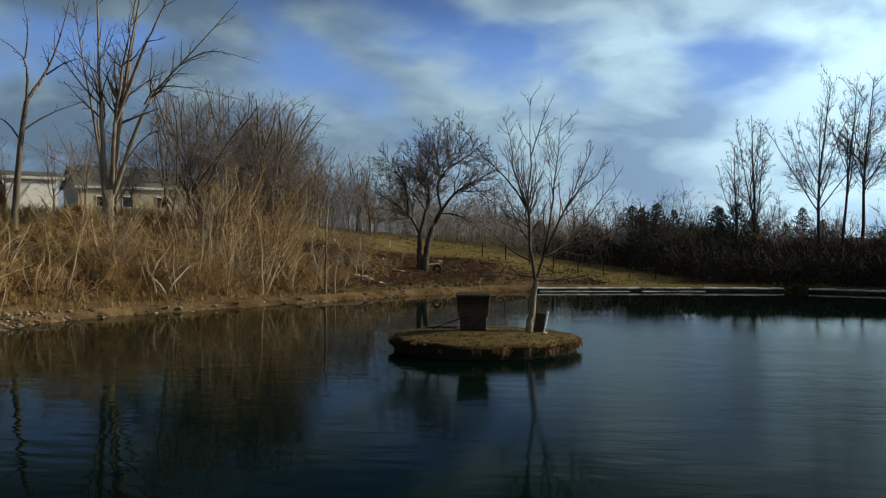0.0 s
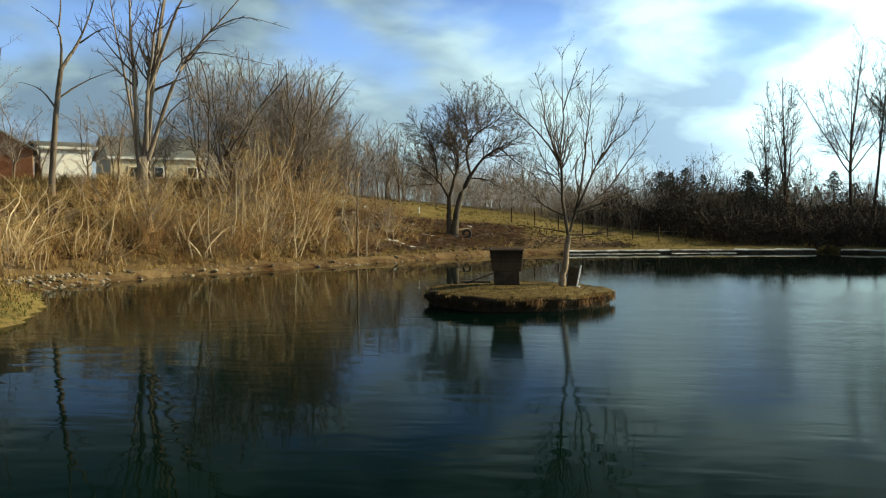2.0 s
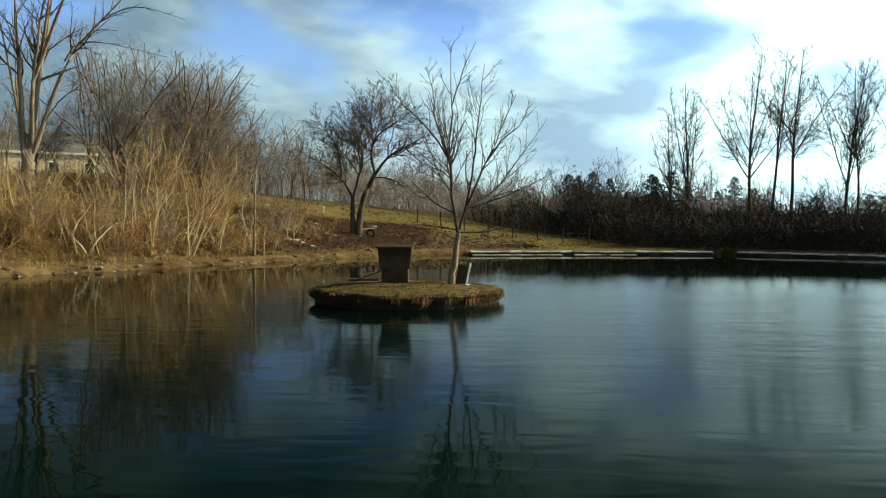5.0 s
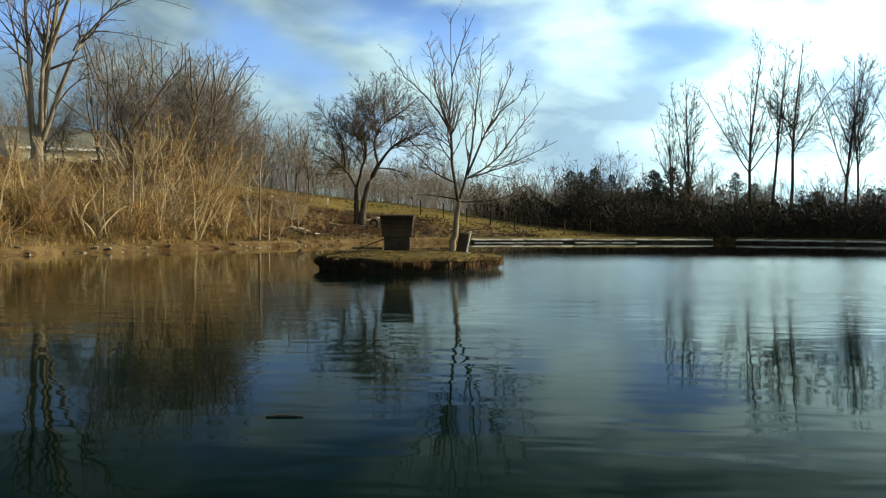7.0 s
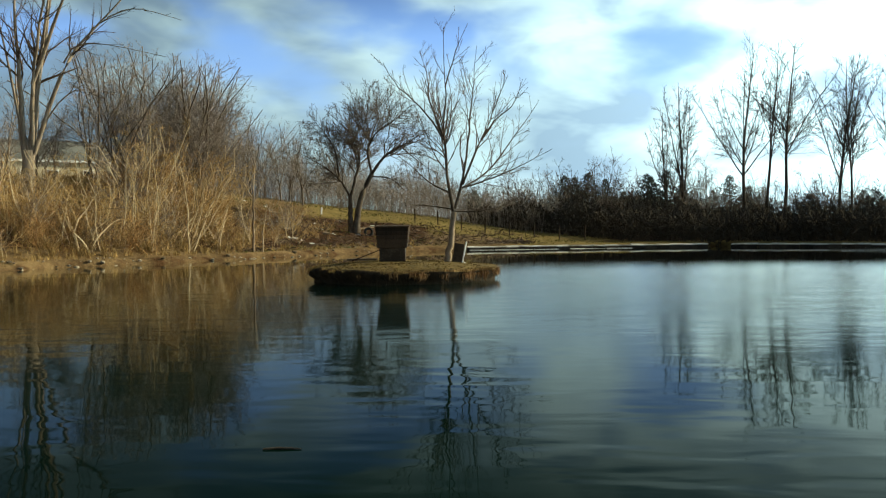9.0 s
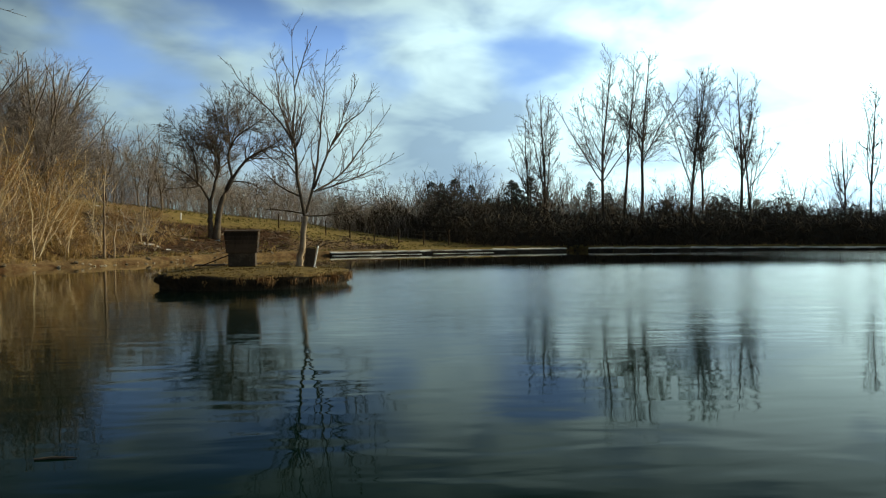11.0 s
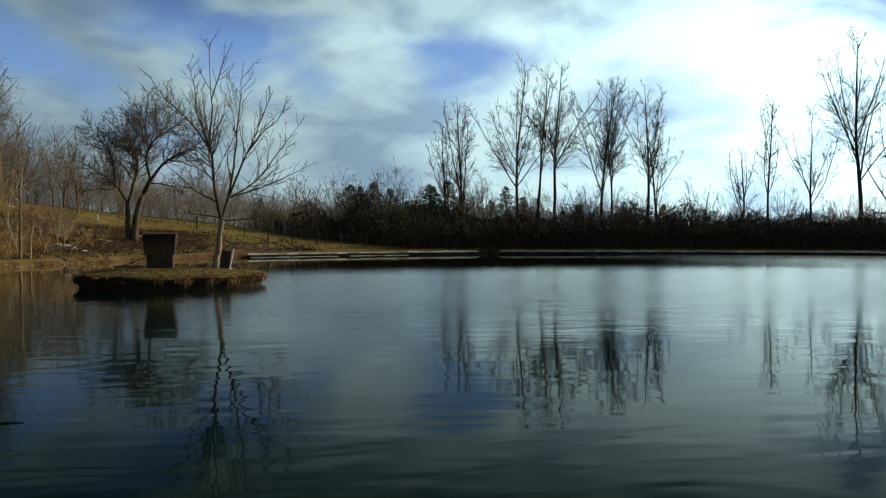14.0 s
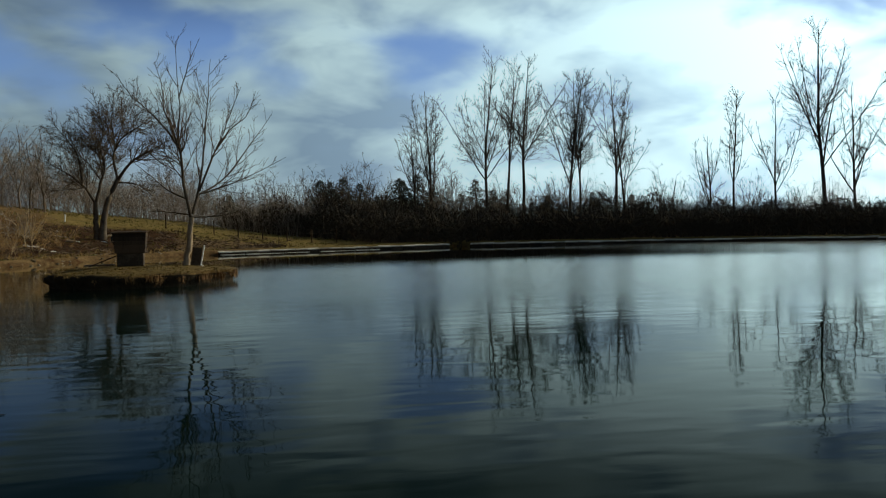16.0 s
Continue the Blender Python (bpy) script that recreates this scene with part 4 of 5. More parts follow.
# the pale slim trunk that stands alone near the water
x, y = -13.3, 51.3
tree_from_limbs("slim_tree", [(0.07, 0.045, [(0, -0.3), (0.02, 1.0), (0.0, 2.2), (0.03, 3.4)]), (0.045, 0.008, [(0.03, 3.3), (0.0, 4.4), (0.12, 5.6)]), (0.03, 0.008, [(0.02, 2.6), (0.4, 3.6), (0.9, 4.6)]),
                              (0.03, 0.008, [(0.02, 2.9), (-0.4, 3.9), (-0.8, 4.7)]), (0.045, 0.02, [(0.5, -0.3), (0.55, 0.9), (0.7, 1.9), (1.2, 3.0)])],
                [(2.4, 0.3, 0.35, 0.6, 0.12, 0.05, 3, 3, 0.008), (2.5, 0.2, 0.5, 0.6, 0.1, 0.04, 3, 2, 0.006)], 41, pose(x, y, z_at(x, y)), M_BARK_PALE, M_TWIG_TAN, "slim pale-barked tree standing alone near the water")


def bank_undergrowth():
    """The soft mass of dry weeds, fine shoots and clinging leaves between the shrubs."""
    rng = np.random.default_rng(83)
    n = 21000
    deg, r = rng.uniform(-43, -15, n), rng.uniform(33, 70, n)
    px, py = 1 + np.sin(np.radians(deg)) * r, 1 + np.cos(np.radians(deg)) * r
    d, z = shore_distance(px, py), ground_height(px, py)
    tall = np.interp(deg, [-43, -33, -28, -25, -19, -16, -15], [1.0, 1.2, 1.7, 2.3, 2.4, 1.1, 0.4]) * np.interp(d, [2.2, 3.6, 8.0], [0.3, 0.8, 1.2])
    lump = 0.55 + 0.45 * np.sin(px * 1.3 + 0.7 * py) * np.sin(py * 1.1 - 0.4 * px + 2.0)
    verts, faces = [], []
    for x, y, zz, dd, t, q in zip(px, py, z, d, tall, lump):
        if not (2.4 if x > -21 else 4.2) < dd < 11 or rng.random() > 1.1 * q:
            continue
        for _ in range(5):
            h = t * (0.4 + 0.7 * q) * rng.random() ** 1.2
            c = np.array([x + rng.normal(0, 0.25), y + rng.normal(0, 0.25), zz + 0.05 + h])
            s = rng.uniform(0.10, 0.30)
            way = unit(rng.normal(0, 0.8, 3) + [0, 0, 0.12]) * s
            across = unit(np.cross(way, rng.normal(0, 1, 3))) * rng.uniform(0.008, 0.02)
            k = len(verts)
            verts += [tuple(c - way - across), tuple(c - way + across), tuple(c + way)]
            faces.append((k, k + 1, k + 2))
    tagged(link_mesh("bank_undergrowth", verts, faces, M_GOLD, smooth=False), "soft golden mass of dry weeds between the shrubs", "undergrowth", kind="stuff")


bank_undergrowth()

# ---- woods behind the bank and the slope ----
WOOD_PLAN = [(2.6, 0.05, 0.42, 0.85, 0.13, 0.01, 3, 4, 0.011), (3.6, 0.08, 0.5, 0.85, 0.13, 0.01, 3, 2, 0.008), (5.0, 0.1, 0.55, 0.75, 0.12, 0.02, 3, 1, 0.006)]
FAR_PLAN = [(2.6, 0.05, 0.42, 0.8, 0.12, 0.02, 3, 3, 0.016), (3.4, 0.08, 0.5, 0.8, 0.12, 0.02, 3, 2, 0.012), (4.0, 0.1, 0.55, 0.8, 0.12, 0.02, 3, 1, 0.010)]
wood_models = [random_tree("woodland_tree", 300 + k, pose(0, -50, -30), M_BARK, M_HAZE_TWIG, "bare grey-brown woodland tree behind the bank", "woods behind the bank", 8.6, 0.09, 0.24, 5, 0.95, WOOD_PLAN, 0.06, 0.62, 0.5, 0.10) for k in range(6)]
scatter(wood_models, 16, 12, (-42, -26), (13.0, 40.0), (0.6, 0.95))
scatter(wood_models, 8, 19, (-31, -24.5), (13.0, 24.0), (0.6, 0.85))
scatter(wood_models, 30, 14, (-25, -18.0), (10.0, 24.0), (0.92, 1.32), lambda x, y: x < -21 and y > 62)
scatter(wood_models, 16, 13, (-19, -12), (20.0, 38.0), (0.6, 1.0))
c = copy_thing(wood_models[2], Matrix.Identity(4))
c.matrix_basis = pose(-29.4, 40.4, z_at(-29.4, 40.4) - 0.05, 0, 0, 130) @ Matrix.Diagonal((0.95, 0.95, 1.0, 1))


def scatter_far(models, count, seed, turns, ranges, sizes):
    rng = np.random.default_rng(seed)
    for k in range(count):
        a, r = radians(turns[0] + (turns[1] - turns[0]) * (k + rng.random()) / count), rng.uniform(*ranges)
        x, y = 1 + math.sin(a) * r, 1 + math.cos(a) * r
        s = rng.uniform(*sizes)
        c = copy_thing(models[int(rng.integers(len(models)))], Matrix.Identity(4))
        c.matrix_basis = pose(x, y, z_at(x, y) - 0.05, 0, 0, rng.uniform(0, 360)) @ Matrix.Diagonal((s, s, s * rng.uniform(0.9, 1.15), 1))


far_models = [random_tree("far_tree", 340 + k, pose(14 + 9 * k, 126, 0.3), M_BARK_DARK, (M_TWIG_SLOPE, M_TWIG_MID, M_HAZE_TWIG)[k], "small bare tree in the far woods", "far woods trees", 8.0, 0.10, 0.18, 6, 0.6, FAR_PLAN, 0.06, 1.0, 0.5, 0.05) for k in range(3)]
scatter_far(far_models, 26, 15, (-13, 6), (92, 118), (0.6, 0.95))
scatter_far(far_models, 44, 16, (4, 40), (92, 120), (0.45, 0.8))
c = copy_thing(far_models[1], Matrix.Identity(4))
c.matrix_basis = pose(7.0, 101, 0.4) @ Matrix.Diagonal((0.95, 0.95, 0.95, 1))


def conifer(seed, m, height, width):
    rng = np.random.default_rng(seed)
    top = empty("conifer", m, "dark green conifer in the far woods", "tree", "conifers in the far woods")
    wood = Tubes()
    wood.add([(0, 0, -0.3), (0.05, 0, height * 0.5), (0, 0, height)], [0.16, 0.1, 0.03], 6)
    verts, faces = [], []
    tiers = 9
    for _ in range(1500):
        t = rng.random() ** 1.25
        z = height * (0.05 + 0.95 * t)
        tier = 0.72 + 0.28 * abs(math.sin(tiers * math.pi * t))
        a = rng.uniform(0, 2 * math.pi)
        lobe = 1 + 0.22 * math.sin(3 * a + 7 * t + seed) + 0.14 * math.sin(7 * a - 9 * t)
        reach = width * (1 - t ** 1.4) ** 0.85 * rng.uniform(0.2, 1.1) * tier * lobe + 0.06
        c = np.array([math.cos(a) * reach, math.sin(a) * reach, z - 0.12 * reach + rng.normal(0, 0.1)])
        out = np.array([math.cos(a), math.sin(a), rng.uniform(-0.4, 0.25)])
        side = np.array([-math.sin(a), math.cos(a), rng.normal(0, 0.3)])
        s = rng.uniform(0.15, 0.42) * (1 - 0.45 * t)
        n = len(verts)
        verts += [tuple(c - side * s * 0.5), tuple(c + side * s * 0.5), tuple(c + out * s * 0.9 + side * s * 0.12), tuple(c + out * s * 0.2 + np.array([0, 0, s * 0.45]))]
        faces += [(n, n + 1, n + 2), (n, n + 2, n + 3), (n + 1, n + 3, n + 2)]
    wood.ob("trunk", M_BARK_DARK, top)
    link_mesh("crown", verts, faces, M_NEEDLE, top, smooth=False)
    return top


con = [conifer(400 + k, pose(7.4 + 8.6 * k, 109, 0.3), 6.4, 2.6) for k in range(3)]
CONIFERS = [(-3.5, 100, 0.7), (6.2, 106, 0.95), (8.8, 107, 1.0), (10.8, 108, 0.9), (15.0, 105, 0.95), (17.2, 106, 1.02), (19.0, 106, 0.85), (12.9, 109, 0.7), (26.0, 106, 0.75), (22.6, 108, 0.7), (32, 104, 0.62), (37, 103, 0.66), (41, 101, 0.6)]
for k, (x, y, s) in enumerate(CONIFERS):
    c = copy_thing(con[k % 3], Matrix.Identity(4))
    c.matrix_basis = pose(x, y, 0.3, 0, 0, 67 * k) @ Matrix.Diagonal((s * 1.3, s * 1.3, s * 1.06, 1))


def far_scrub():
    """The dark tangle of scrub and saplings beyond the far bank."""
    rng = np.random.default_rng(77)
    tubes = Tubes()
    tops = ([-14, -6, -1, 2, 3.5, 5.2, 6.3, 7.6, 9, 10.5, 14, 17, 20, 22.5, 24, 27, 33, 45, 60], [4.2, 4.4, 4.8, 5.0, 6.3, 6.1, 4.7, 6.2, 6.2, 4.7, 4.7, 4.8, 5.4, 5.1, 4.3, 3.5, 3.2, 3.0, 3.0])
    verts, faces = [], []
    def spot():
        deg = rng.uniform(-3, 48)
        near = float(np.interp(deg, [-13, 1, 4.5, 7, 11, 24, 48], [96, 90, 78, 69, 67.8, 66.8, 65.6]))
        r = near + (122 - near) * rng.random() ** 1.7
        a = radians(deg)
        # the sight line over the far edge sets how tall it may stand at each range
        swell = 1 + 0.16 * math.sin(deg * 1.9 + 1) + 0.12 * math.sin(deg * 4.3 + r * 0.3)
        h = 1.5 + (float(np.interp(deg, *tops)) * swell - 1.5) * min(1.0, (r - 64) / 50)
        return 1 + math.sin(a) * r, 1 + math.cos(a) * r, max(h, 1.1)

    for _ in range(4500):
        x, y, h = spot()
        h *= rng.uniform(0.55, 1.12)
        lean = rng.normal(0, 0.18, 2) * h
        tubes.add([(x, y, -0.2), (x + lean[0] * 0.3, y + lean[1] * 0.3, h * 0.55), (x + lean[0], y + lean[1], h)], [0.026, 0.018, 0.008], 3)
    for _ in range(52000):
        x, y, h = spot()
        c = np.array([x, y, 0.3 + h * 0.88 * rng.random() ** 0.8])
        s = rng.uniform(0.3, 0.8)
        way, across = rng.normal(0, 0.45, 3) * s + [0, 0, 0.35 * s], rng.normal(0, 1, 3)
        across = unit(across) * rng.uniform(0.03, 0.06)
        n = len(verts)
        verts += [tuple(c - way - across), tuple(c - way + across), tuple(c + way + across * 0.5), tuple(c + way - across * 0.5)]
        faces += [(n, n + 1, n + 2, n + 3)]
    ob = tubes.ob("far_scrub", M_SCRUB)
    tagged(ob, "dark tangled scrub and saplings beyond the far bank", "scrub", kind="stuff")
    ob2 = link_mesh("far_thicket", verts, faces, M_SCRUB, smooth=False)
    tagged(ob2, "dark dense undergrowth filling the far woods", "undergrowth", kind="stuff")


far_scrub()



def understory():
    """The brown haze of saplings under the woods behind the slope."""
    rng = np.random.default_rng(79)
    tubes = Tubes()
    for _ in range(3600):
        deg = rng.uniform(-24, 5)
        near = float(np.interp(deg, [-24, -18, -10, 5], [62, 74, 84, 88]))
        a, r = radians(deg), rng.uniform(near, near + 22)
        x, y = 1 + math.sin(a) * r, 1 + math.cos(a) * r
        h = rng.uniform(0.9, 3.9)
        tubes_at.append((x, y, h, rng.normal(0, 0.42, 2) * h))
    zs = ground_height(np.array([q[0] for q in tubes_at]), np.array([q[1] for q in tubes_at]))
    for (x, y, h, lean), z in zip(tubes_at, zs):
        z = float(z)
        tubes.add([(x, y, z - 0.2), (x + lean[0] * 0.3, y + lean[1] * 0.3, z + h * 0.55), (x + lean[0], y + lean[1], z + h)], [0.018, 0.012, 0.005], 3)
        for _ in range(3):
            t = rng.uniform(0.3, 0.9)
            w = rng.normal(0, 0.28, 2) * h
            b = (x + lean[0] * t * t, y + lean[1] * t * t, z + h * t)
            tubes.add([b, (b[0] + w[0], b[1] + w[1], b[2] + h * rng.uniform(0.1, 0.35))], [0.012, 0.005], 3)
    tagged(tubes.ob("woods_understory", M_HAZE_TWIG), "brown tangle of saplings under the woods behind the slope", "undergrowth", kind="stuff")


tubes_at = []
understory()

# ---- grass ----


def bank_grass():
    rng = np.random.default_rng(5)
    dry, green, edge = [], [], []
    while len(dry) < 5200:
        a, r = radians(rng.uniform(-44, -6)), rng.uniform(30, 72)
        x, y = 1 + math.sin(a) * r, 1 + math.cos(a) * r
        dry.append((x, y, rng.uniform(0.6, 1.4)))
    px, py = np.array([p[0] for p in dry]), np.array([p[1] for p in dry])
    d, z = shore_distance(px, py), ground_height(px, py)
    turn = np.degrees(np.arctan2(px - 1, py - 1))
    keep = (d > 0.5) & ((turn < -19) | (d < 3.0))
    spots = [(x, y, float(zz), s * (1.5 if dd > 2.6 and t < -19 else 0.6)) for (x, y, s), zz, dd, t, k in zip(dry, z, d, turn, keep) if k]
    blades("dry_bank_grass", "dry tan grass and stalks on the bank", spots, M_DRY, 6, None, 0.15, 0.5, 0.014, 0.6, 8)
    foot = []
    while len(foot) < 900:
        a, r = radians(rng.uniform(-28, -16)), rng.uniform(32, 62)
        foot.append((1 + math.sin(a) * r, 1 + math.cos(a) * r))
    fx, fy = np.array(foot).T
    fd, fz = shore_distance(fx, fy), ground_height(fx, fy)
    spots = [(x, y, float(zz), rng.uniform(0.7, 1.5)) for x, y, zz, dd in zip(fx, fy, fz, fd) if 2.0 < dd < 5.5]
    blades("brush_foot_grass", "tall golden dry grass at the foot of the brush", spots, M_DRY, 16, None, 0.3, 0.8, 0.012, 0.9, 26)
    px, py = rng.uniform(-32, -12, 5200), rng.uniform(13, 33, 5200)
    d, z = shore_distance(px, py), ground_height(px, py)
    spots = [(x, y, float(zz), rng.uniform(0.5, 1.0)) for x, y, zz, dd in zip(px, py, z, d) if dd > 0.1]
    blades("spit_grass", "short yellow-green turf on the near grassy bank", spots, M_BLADE, 8, None, 0.05, 0.16, 0.012, 0.6, 8)
    a, r = rng.uniform(0, 2 * math.pi, 900), np.sqrt(rng.random(900)) * 0.95
    spots = [(*on_island(3.0 * rr * math.cos(aa), 2.9 * rr * math.sin(aa)), rng.uniform(0.35, 0.8)) for aa, rr in zip(a, r)]
    blades("island_grass", "short olive and straw-coloured grass on the island", spots, M_TURF, 9, None, 0.02, 0.06, 0.012, 1.1, 6)
    for _ in range(700):
        aa = rng.uniform(-1.9, 1.0) if rng.random() < 0.75 else rng.uniform(0, 2 * math.pi)
        rr = rng.uniform(0.93, 1.0)
        x, y, z = on_island(ISLAND_A * rr * math.cos(aa), ISLAND_B * rr * math.sin(aa))
        edge.append((x, y, z - 0.05, rng.uniform(0.5, 1.0)))
    blades("island_fringe", "straw-coloured grass hanging over the island's edge", edge, M_DRY, 10, None, 0.03, 0.09, 0.010, 1.4, 6)
    hang = []
    for _ in range(420):
        aa = rng.uniform(-1.9, 0.4) if rng.random() < 0.8 else rng.uniform(0, 2 * math.pi)
        if math.sin(aa * 9 + 1) + math.sin(aa * 23) + rng.normal(0, 0.4) < 0.35 * (1.6 - math.cos(aa)):
            continue
        rr = rng.uniform(1.0, 1.035)
        x, y, z = on_island(ISLAND_A * rr * math.cos(aa), ISLAND_B * rr * math.sin(aa))
        hang.append((x, y, 0.42 - 0.12 * rng.random(), rng.uniform(0.25, 1.1)))
    blades("island_side_tufts", "rusty straw tufts hanging down the island's side", hang, M_TWIG_RUST, 12, None, -0.36, -0.10, 0.013, 0.35, 7)


bank_grass()


def slope_cover():
    """Short uneven turf on the open slope, and twigs and dead leaves on the bare soil below it."""
    rng = np.random.default_rng(91)
    n = 5200
    deg, r = rng.uniform(-17, 7, n), rng.uniform(50, 92, n)
    px, py = 1 + np.sin(np.radians(deg)) * r, 1 + np.cos(np.radians(deg)) * r
    d, z = shore_distance(px, py), ground_height(px, py)
    patch = np.sin(px * 0.8 + 1.1) * np.sin(py * 0.55 - 0.5 * px) + rng.normal(0, 0.5, n)
    turf = [(x, y, float(zz), rng.uniform(0.5, 1.3)) for x, y, zz, dd, q in zip(px, py, z, d, patch) if dd > 0.8 and q > 0.0]
    blades("slope_grass", "short uneven olive turf on the open slope", turf, M_BLADE, 92, None, 0.05, 0.17, 0.016, 0.9, 6)
    verts, faces = [], []
    for x, y, zz, dd, q in zip(px, py, z, d, patch):
        if not 1.0 < dd < 13 or q > 0.2 or x > 2:
            continue
        for _ in range(3):
            c = np.array([x + rng.normal(0, 0.4), y + rng.normal(0, 0.4), zz + rng.uniform(0.02, 0.12)])
            way = unit(rng.normal(0, 1, 3) * [1, 1, 0.45]) * rng.uniform(0.08, 0.35)
            across = unit(np.cross(way, rng.normal(0, 1, 3))) * rng.uniform(0.012, 0.03)
            k = len(verts)
            verts += [tuple(c - way - across), tuple(c - way + across), tuple(c + way + across), tuple(c + way - across)]
            faces.append((k, k + 1, k + 2, k + 3))
    tagged(link_mesh("slope_litter", verts, faces, M_TWIG_MID, smooth=False), "fallen twigs and dead leaves on the bare soil", "litter", kind="stuff")


slope_cover()

# ---- stones, logs and litter ----


def stone_mesh(seed):
    rng = np.random.default_rng(seed)
    bm = bmesh.new()
    bmesh.ops.create_icosphere(bm, subdivisions=2, radius=0.5)
    k = rng.normal(size=(5, 3))
    for v in bm.verts:
        n = np.array(v.co.normalized())
        s = 1 + 0.16 * sum(math.sin(2.2 * float(n @ q) + i) for i, q in enumerate(k)) / 2
        v.co *= s
        v.co.z *= 0.62
    me = bpy.data.meshes.new("stone")
    bm.to_mesh(me)
    bm.free()
    me.materials.append(M_STONE)
    return me


STONES = [stone_mesh(600 + k) for k in range(5)]


def stones():
    rng = np.random.default_rng(66)
    poly = np.array(SHORE)
    n = 0
    while n < 215:
        if n < 160:
            x, y = -20.6 + rng.normal(0, 1.0), 34.4 + rng.normal(0, 1.3)
            size = rng.uniform(0.07, 0.22)
        else:
            k = rng.integers(7, 15)
            t = rng.random()
            x, y = poly[k] * (1 - t) + poly[k + 1] * t + rng.normal(0, 0.25, 2)
            size = rng.uniform(0.08, 0.24)
        d = float(shore_distance(np.array([x]), np.array([y]))[0])
        if not -0.25 < d < 1.7:
            continue
        ob = new("stone", STONES[int(rng.integers(5))])
        ob.matrix_basis = pose(x, y, max(z_at(x, y), -0.05) + size * 0.16, rng.uniform(-15, 15), rng.uniform(-15, 15), rng.uniform(0, 360)) @ Matrix.Diagonal((size * rng.uniform(0.8, 1.3), size, size, 1))
        tagged(ob, "pale grey rounded field stone at the water's edge", "stone", "stones along the shore")
        n += 1


stones()


def slope_things():
    rng = np.random.default_rng(88)
    for k in range(16):
        deg = rng.uniform(-19, -9)
        a, r = radians(deg), rng.uniform(57, 70)
        x, y = 1 + math.sin(a) * r, 1 + math.cos(a) * r
        t = Tubes()
        ln, rad = rng.uniform(0.6, 2.2), rng.uniform(0.04, 0.10)
        line = wander(rng, (-ln / 2, 0, 0), (1, 0, 0), ln, 4, 0.06, 0.0)
        line[:, 2] = 0
        t.add(line, np.linspace(rad, rad * 0.7, len(line)), 7)
        ob = t.ob("log", M_BARK_PALE if k % 2 else M_BARK)
        b = rng.uniform(0, 360)
        dz = z_at(x + 0.3 * math.cos(radians(b)), y + 0.3 * math.sin(radians(b))) - z_at(x - 0.3 * math.cos(radians(b)), y - 0.3 * math.sin(radians(b)))
        ob.matrix_basis = pose(x, y, z_at(x, y) + rad * 0.8, 0, -math.degrees(math.atan2(dz, 0.6)), b)
        tagged(ob, "fallen weathered branch lying on the bare slope", "log", "fallen branches on the slope")
    for k in range(30):
        deg = rng.uniform(-21, -8)
        a, r = radians(deg), rng.uniform(56, 74)
        if k < 9:
            a, r = radians(-13.6 + rng.normal(0, 0.9)), 60 + rng.normal(0, 1.0)
        x, y = 1 + math.sin(a) * r, 1 + math.cos(a) * r
        w, h = rng.uniform(0.06, 0.24), rng.uniform(0.06, 0.2)
        verts, faces = [(0, 0, 0.05)], []
        for j in range(14):
            q = 2 * math.pi * j / 14
            u = 1 + rng.uniform(-0.25, 0.25)
            px, py = w * u * math.cos(q), h * u * math.sin(q)
            verts.append((px, py, z_at(x + px, y + py) - z_at(x, y) - 0.01))
            faces.append((0, 1 + j, 1 + (j + 1) % 14))
        ob = link_mesh("snow_patch", verts, faces, M_SNOW)
        ob.matrix_basis = pose(x, y, z_at(x, y) + 0.02)
        tagged(ob, "small leftover patch of old snow on the slope", "snow", "snow patches on the slope")


slope_things()


def tyre():
    x, y = -9.3, 66.0
    top = empty("tyre", pose(x, y, z_at(x, y) + 0.30, 78, 0, 12), "old black rubber tyre standing beside the slope tree", "tyre")
    verts, faces, n, k = [], [], 28, 10
    for i in range(n):
        a = 2 * math.pi * i / n
        for j in range(k):
            b = 2 * math.pi * j / k
            r = 0.25 + 0.085 * math.cos(b)
            verts.append((r * math.cos(a), r * math.sin(a), 0.095 * math.copysign(abs(math.sin(b)) ** 0.6, math.sin(b))))
            faces.append((i * k + j, ((i + 1) % n) * k + j, ((i + 1) % n) * k + (j + 1) % k, i * k + (j + 1) % k))
    link_mesh("casing", verts, faces, M_RUBBER, top)


tyre()
for k, (x, y, s) in enumerate(((-16.0, 62.2, 1.0), (-14.8, 62.6, 0.95), (-17.1, 61.8, 0.9))):
    pile = shrub("brush_pile", 280 + k, pose(x, y, z_at(x, y), 0, 0, 70 * k) @ Matrix.Diagonal((s * 1.3, s, s * 0.8, 1)), M_PALE_TWIG, M_PALE_TWIG, "frosted heap of pale cut branches on the bank", "brush piles", 18, 0.8, 1.7, 1.6, 0.9, SHRUB_PLAN, 0.028, -0.1)


def fence():
    top = empty("wire_fence", pose(0, 0, 0), "thin wire fence on dark posts across the grass slope", "fence")
    line = [(-7.2 + 1.9 * k, 76.5 - 0.55 * k) for k in range(8)]
    bm0 = box((0.08, 0.08, 1.25), (0, 0, 0.5), 0.012)
    first = part("post", bm0, M_WOOD, top)
    for k, (x, y) in enumerate(line):
        ob = first if k == 0 else new("post", first.data)
        ob.parent = top
        ob.matrix_basis = pose(x, y, z_at(x, y), 0, 0, 10 * k)
    for h in (0.45, 0.75, 1.02):
        t = Tubes()
        t.add([(x, y, z_at(x, y) + h) for x, y in line], [0.006] * len(line), 4)
        t.ob("wire", M_WOOD_GREY, top)


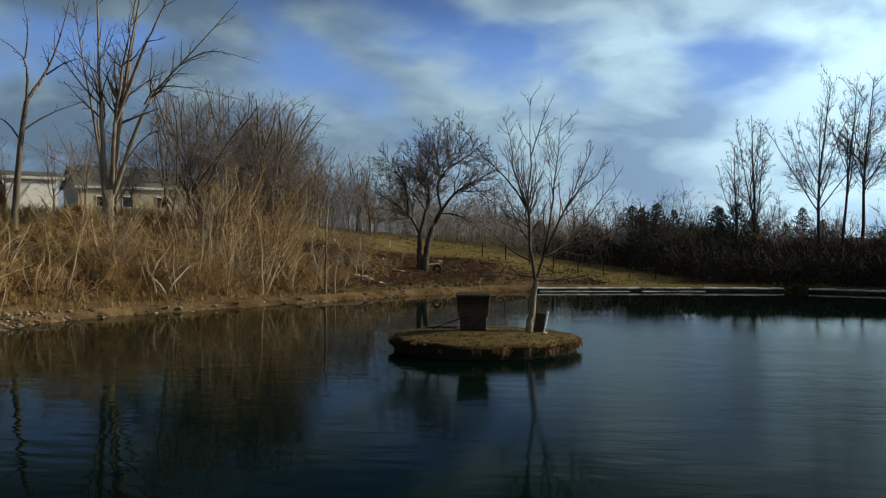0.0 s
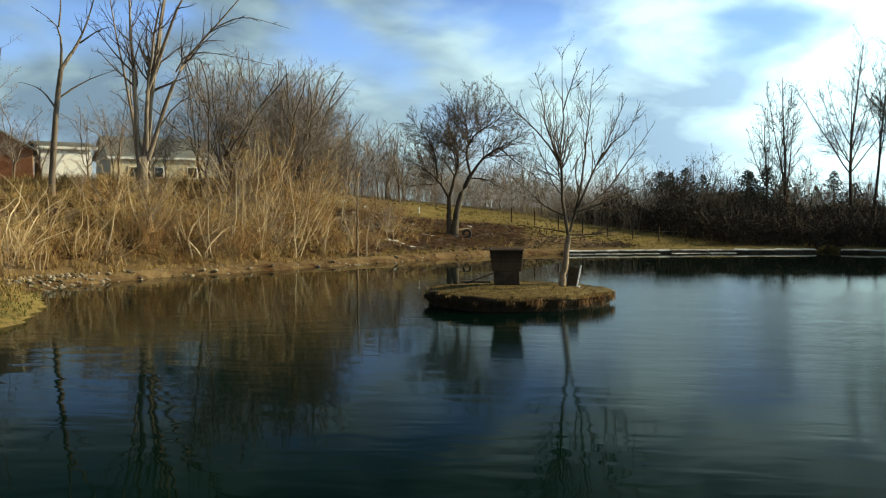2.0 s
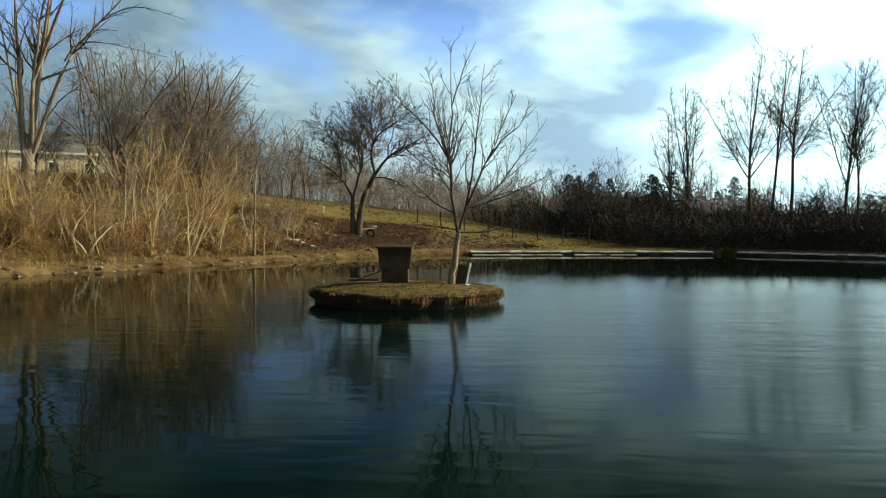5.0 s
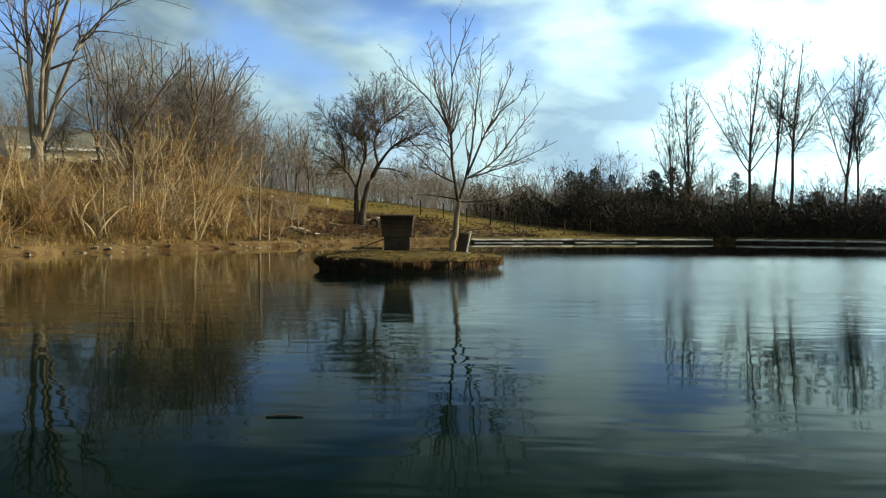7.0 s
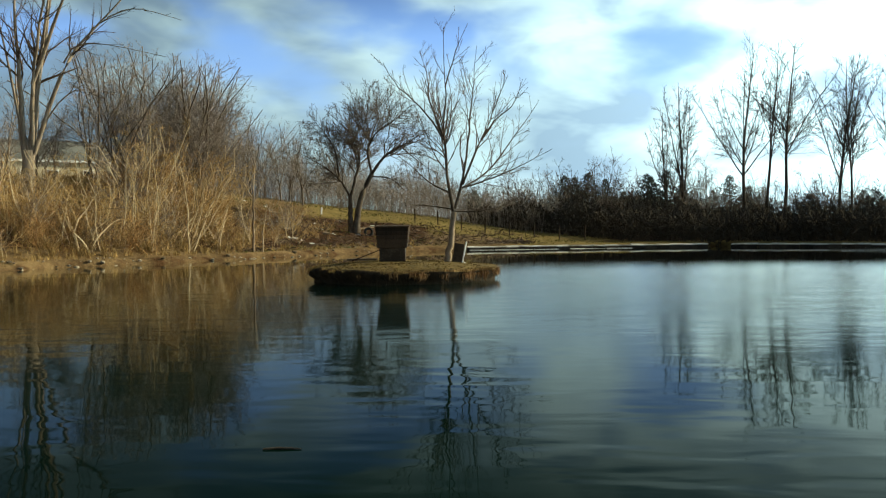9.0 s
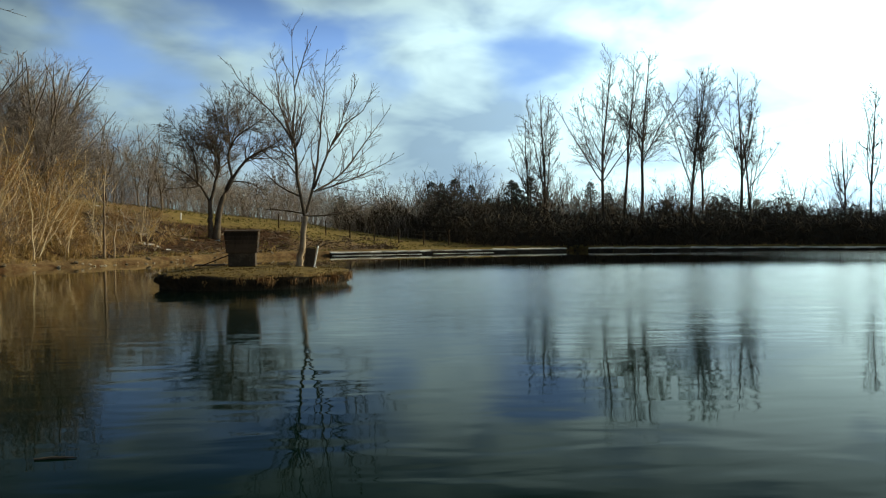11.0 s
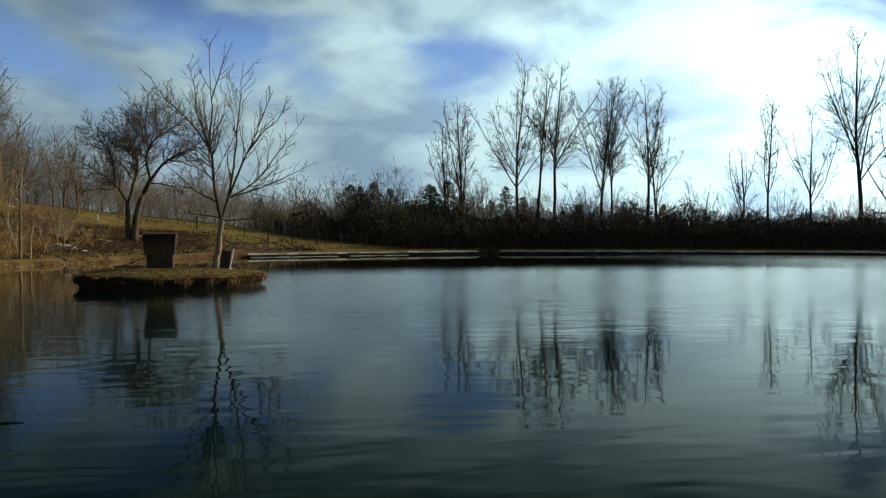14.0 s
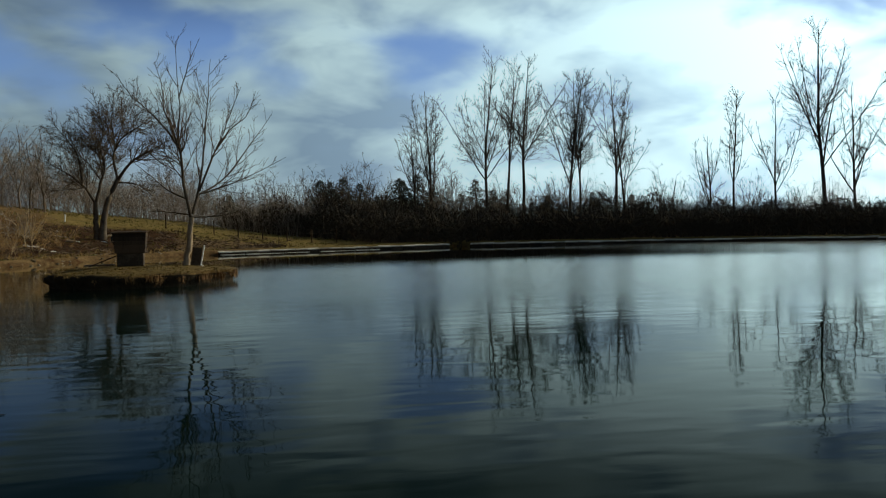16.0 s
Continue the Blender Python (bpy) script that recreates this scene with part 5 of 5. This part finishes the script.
fence()
x, y = -14.2, 73.5
mark = part("marker_post", box((0.11, 0.11, 0.6), (0, 0, 0.24), 0.025), M_WHITE)
mark.matrix_basis = pose(x, y, z_at(x, y), 0, 3, 20)
tagged(mark, "short white painted marker post on the slope's crest", "post")

stick = Tubes()
stick.add([(-0.15, 0, 0.004), (-0.03, 0.012, 0.008), (0.08, 0.0, 0.006), (0.16, -0.015, 0.004)], [0.008, 0.01, 0.008, 0.004], 6)
st = stick.ob("floating_stick", M_BARK_DARK)
st.matrix_basis = pose(*STICK, 0.002, 0, 0, 8)
tagged(st, "thin dark stick floating on the pond", "stick")

# ---- houses above the bank ----


def house(name, x, y, z, turn, width, deep, wall_h, roof_h, wall, roof, label, windows=(), over=0.35):
    top = empty(name, pose(x, y, z, 0, 0, turn), label, "house")
    bm = bmesh.new()
    w, d = width / 2, deep / 2
    vs = [bm.verts.new(p) for p in ((-w, -d, -0.6), (w, -d, -0.6), (w, d, -0.6), (-w, d, -0.6), (-w, -d, wall_h), (w, -d, wall_h), (w, d, wall_h), (-w, d, wall_h), (-w, 0, wall_h + roof_h), (w, 0, wall_h + roof_h))]
    for f in ((0, 1, 5, 4), (2, 3, 7, 6), (1, 2, 6, 9, 5), (3, 0, 4, 8, 7)):
        bm.faces.new([vs[i] for i in f])
    part("wall", bm, wall, top)
    slope = math.degrees(math.atan2(roof_h, d))
    ln = math.hypot(roof_h, d) + over
    for side in (-1, 1):
        c = (0, side * (d + over * 0.7) / 2, wall_h + roof_h / 2 - over * 0.2 + 0.08)
        r = part("roof", box((width + 2 * over, ln, 0.12), c, 0.02, (-side * slope, 0, 0)), roof, top)
        part("fascia", box((width + 2 * over, 0.05, 0.2), (0, side * (d + over), wall_h - 0.12), 0.01), M_WHITE, top)
    for wx, wz, ww, wh in windows:
        f = part("window", box((ww + 0.2, 0.1, wh + 0.2), (wx, -d - 0.03, wz), 0.015), M_WHITE, top, "white-framed window")
        part("pane", box((ww, 0.04, wh), (wx, -d - 0.075, wz), 0), M_GLASS, f)
    return top


house("cream_house", -42.6, 86.2, 5.3, 40, 9.6, 7.0, 2.5, 1.9, M_CREAM, M_ROOF, "cream-sided house with a grey shingle roof above the bank", ((2.6, 1.1, 0.8, 0.9), (-0.5, 1.1, 0.8, 0.9), (-2.8, 1.1, 0.8, 0.9)))
house("white_shed", -41.6, 68.4, 5.2, 48, 3.8, 3.2, 2.6, 0.35, M_WHITE, M_ROOF, "plain white outbuilding with a low roof above the bank", ())
house("brick_house", -45.4, 64.3, 4.9, 122, 9.0, 7.0, 2.4, 2.0, M_BRICKWALL, M_ROOF, "red-brown brick house with white eaves above the bank", ((1.5, 1.3, 0.9, 1.1), (-2.0, 1.3, 0.9, 1.1)))
house("white_playhouse", -37.4, 88.2, 5.2, 112, 1.6, 1.5, 1.1, 1.4, M_WHITE, M_WHITE, "small steep white gabled hut beside the cream house", (), 0.08)

# a pale house far off among the trees
house("far_house", 14.6, 118.0, 0.4, 20, 8.0, 6.0, 2.6, 1.6, M_WHITE, M_ROOF, "pale low house half hidden by the far woods", ((1.8, 1.5, 0.9, 1.1), (-1.8, 1.5, 0.9, 1.1)))
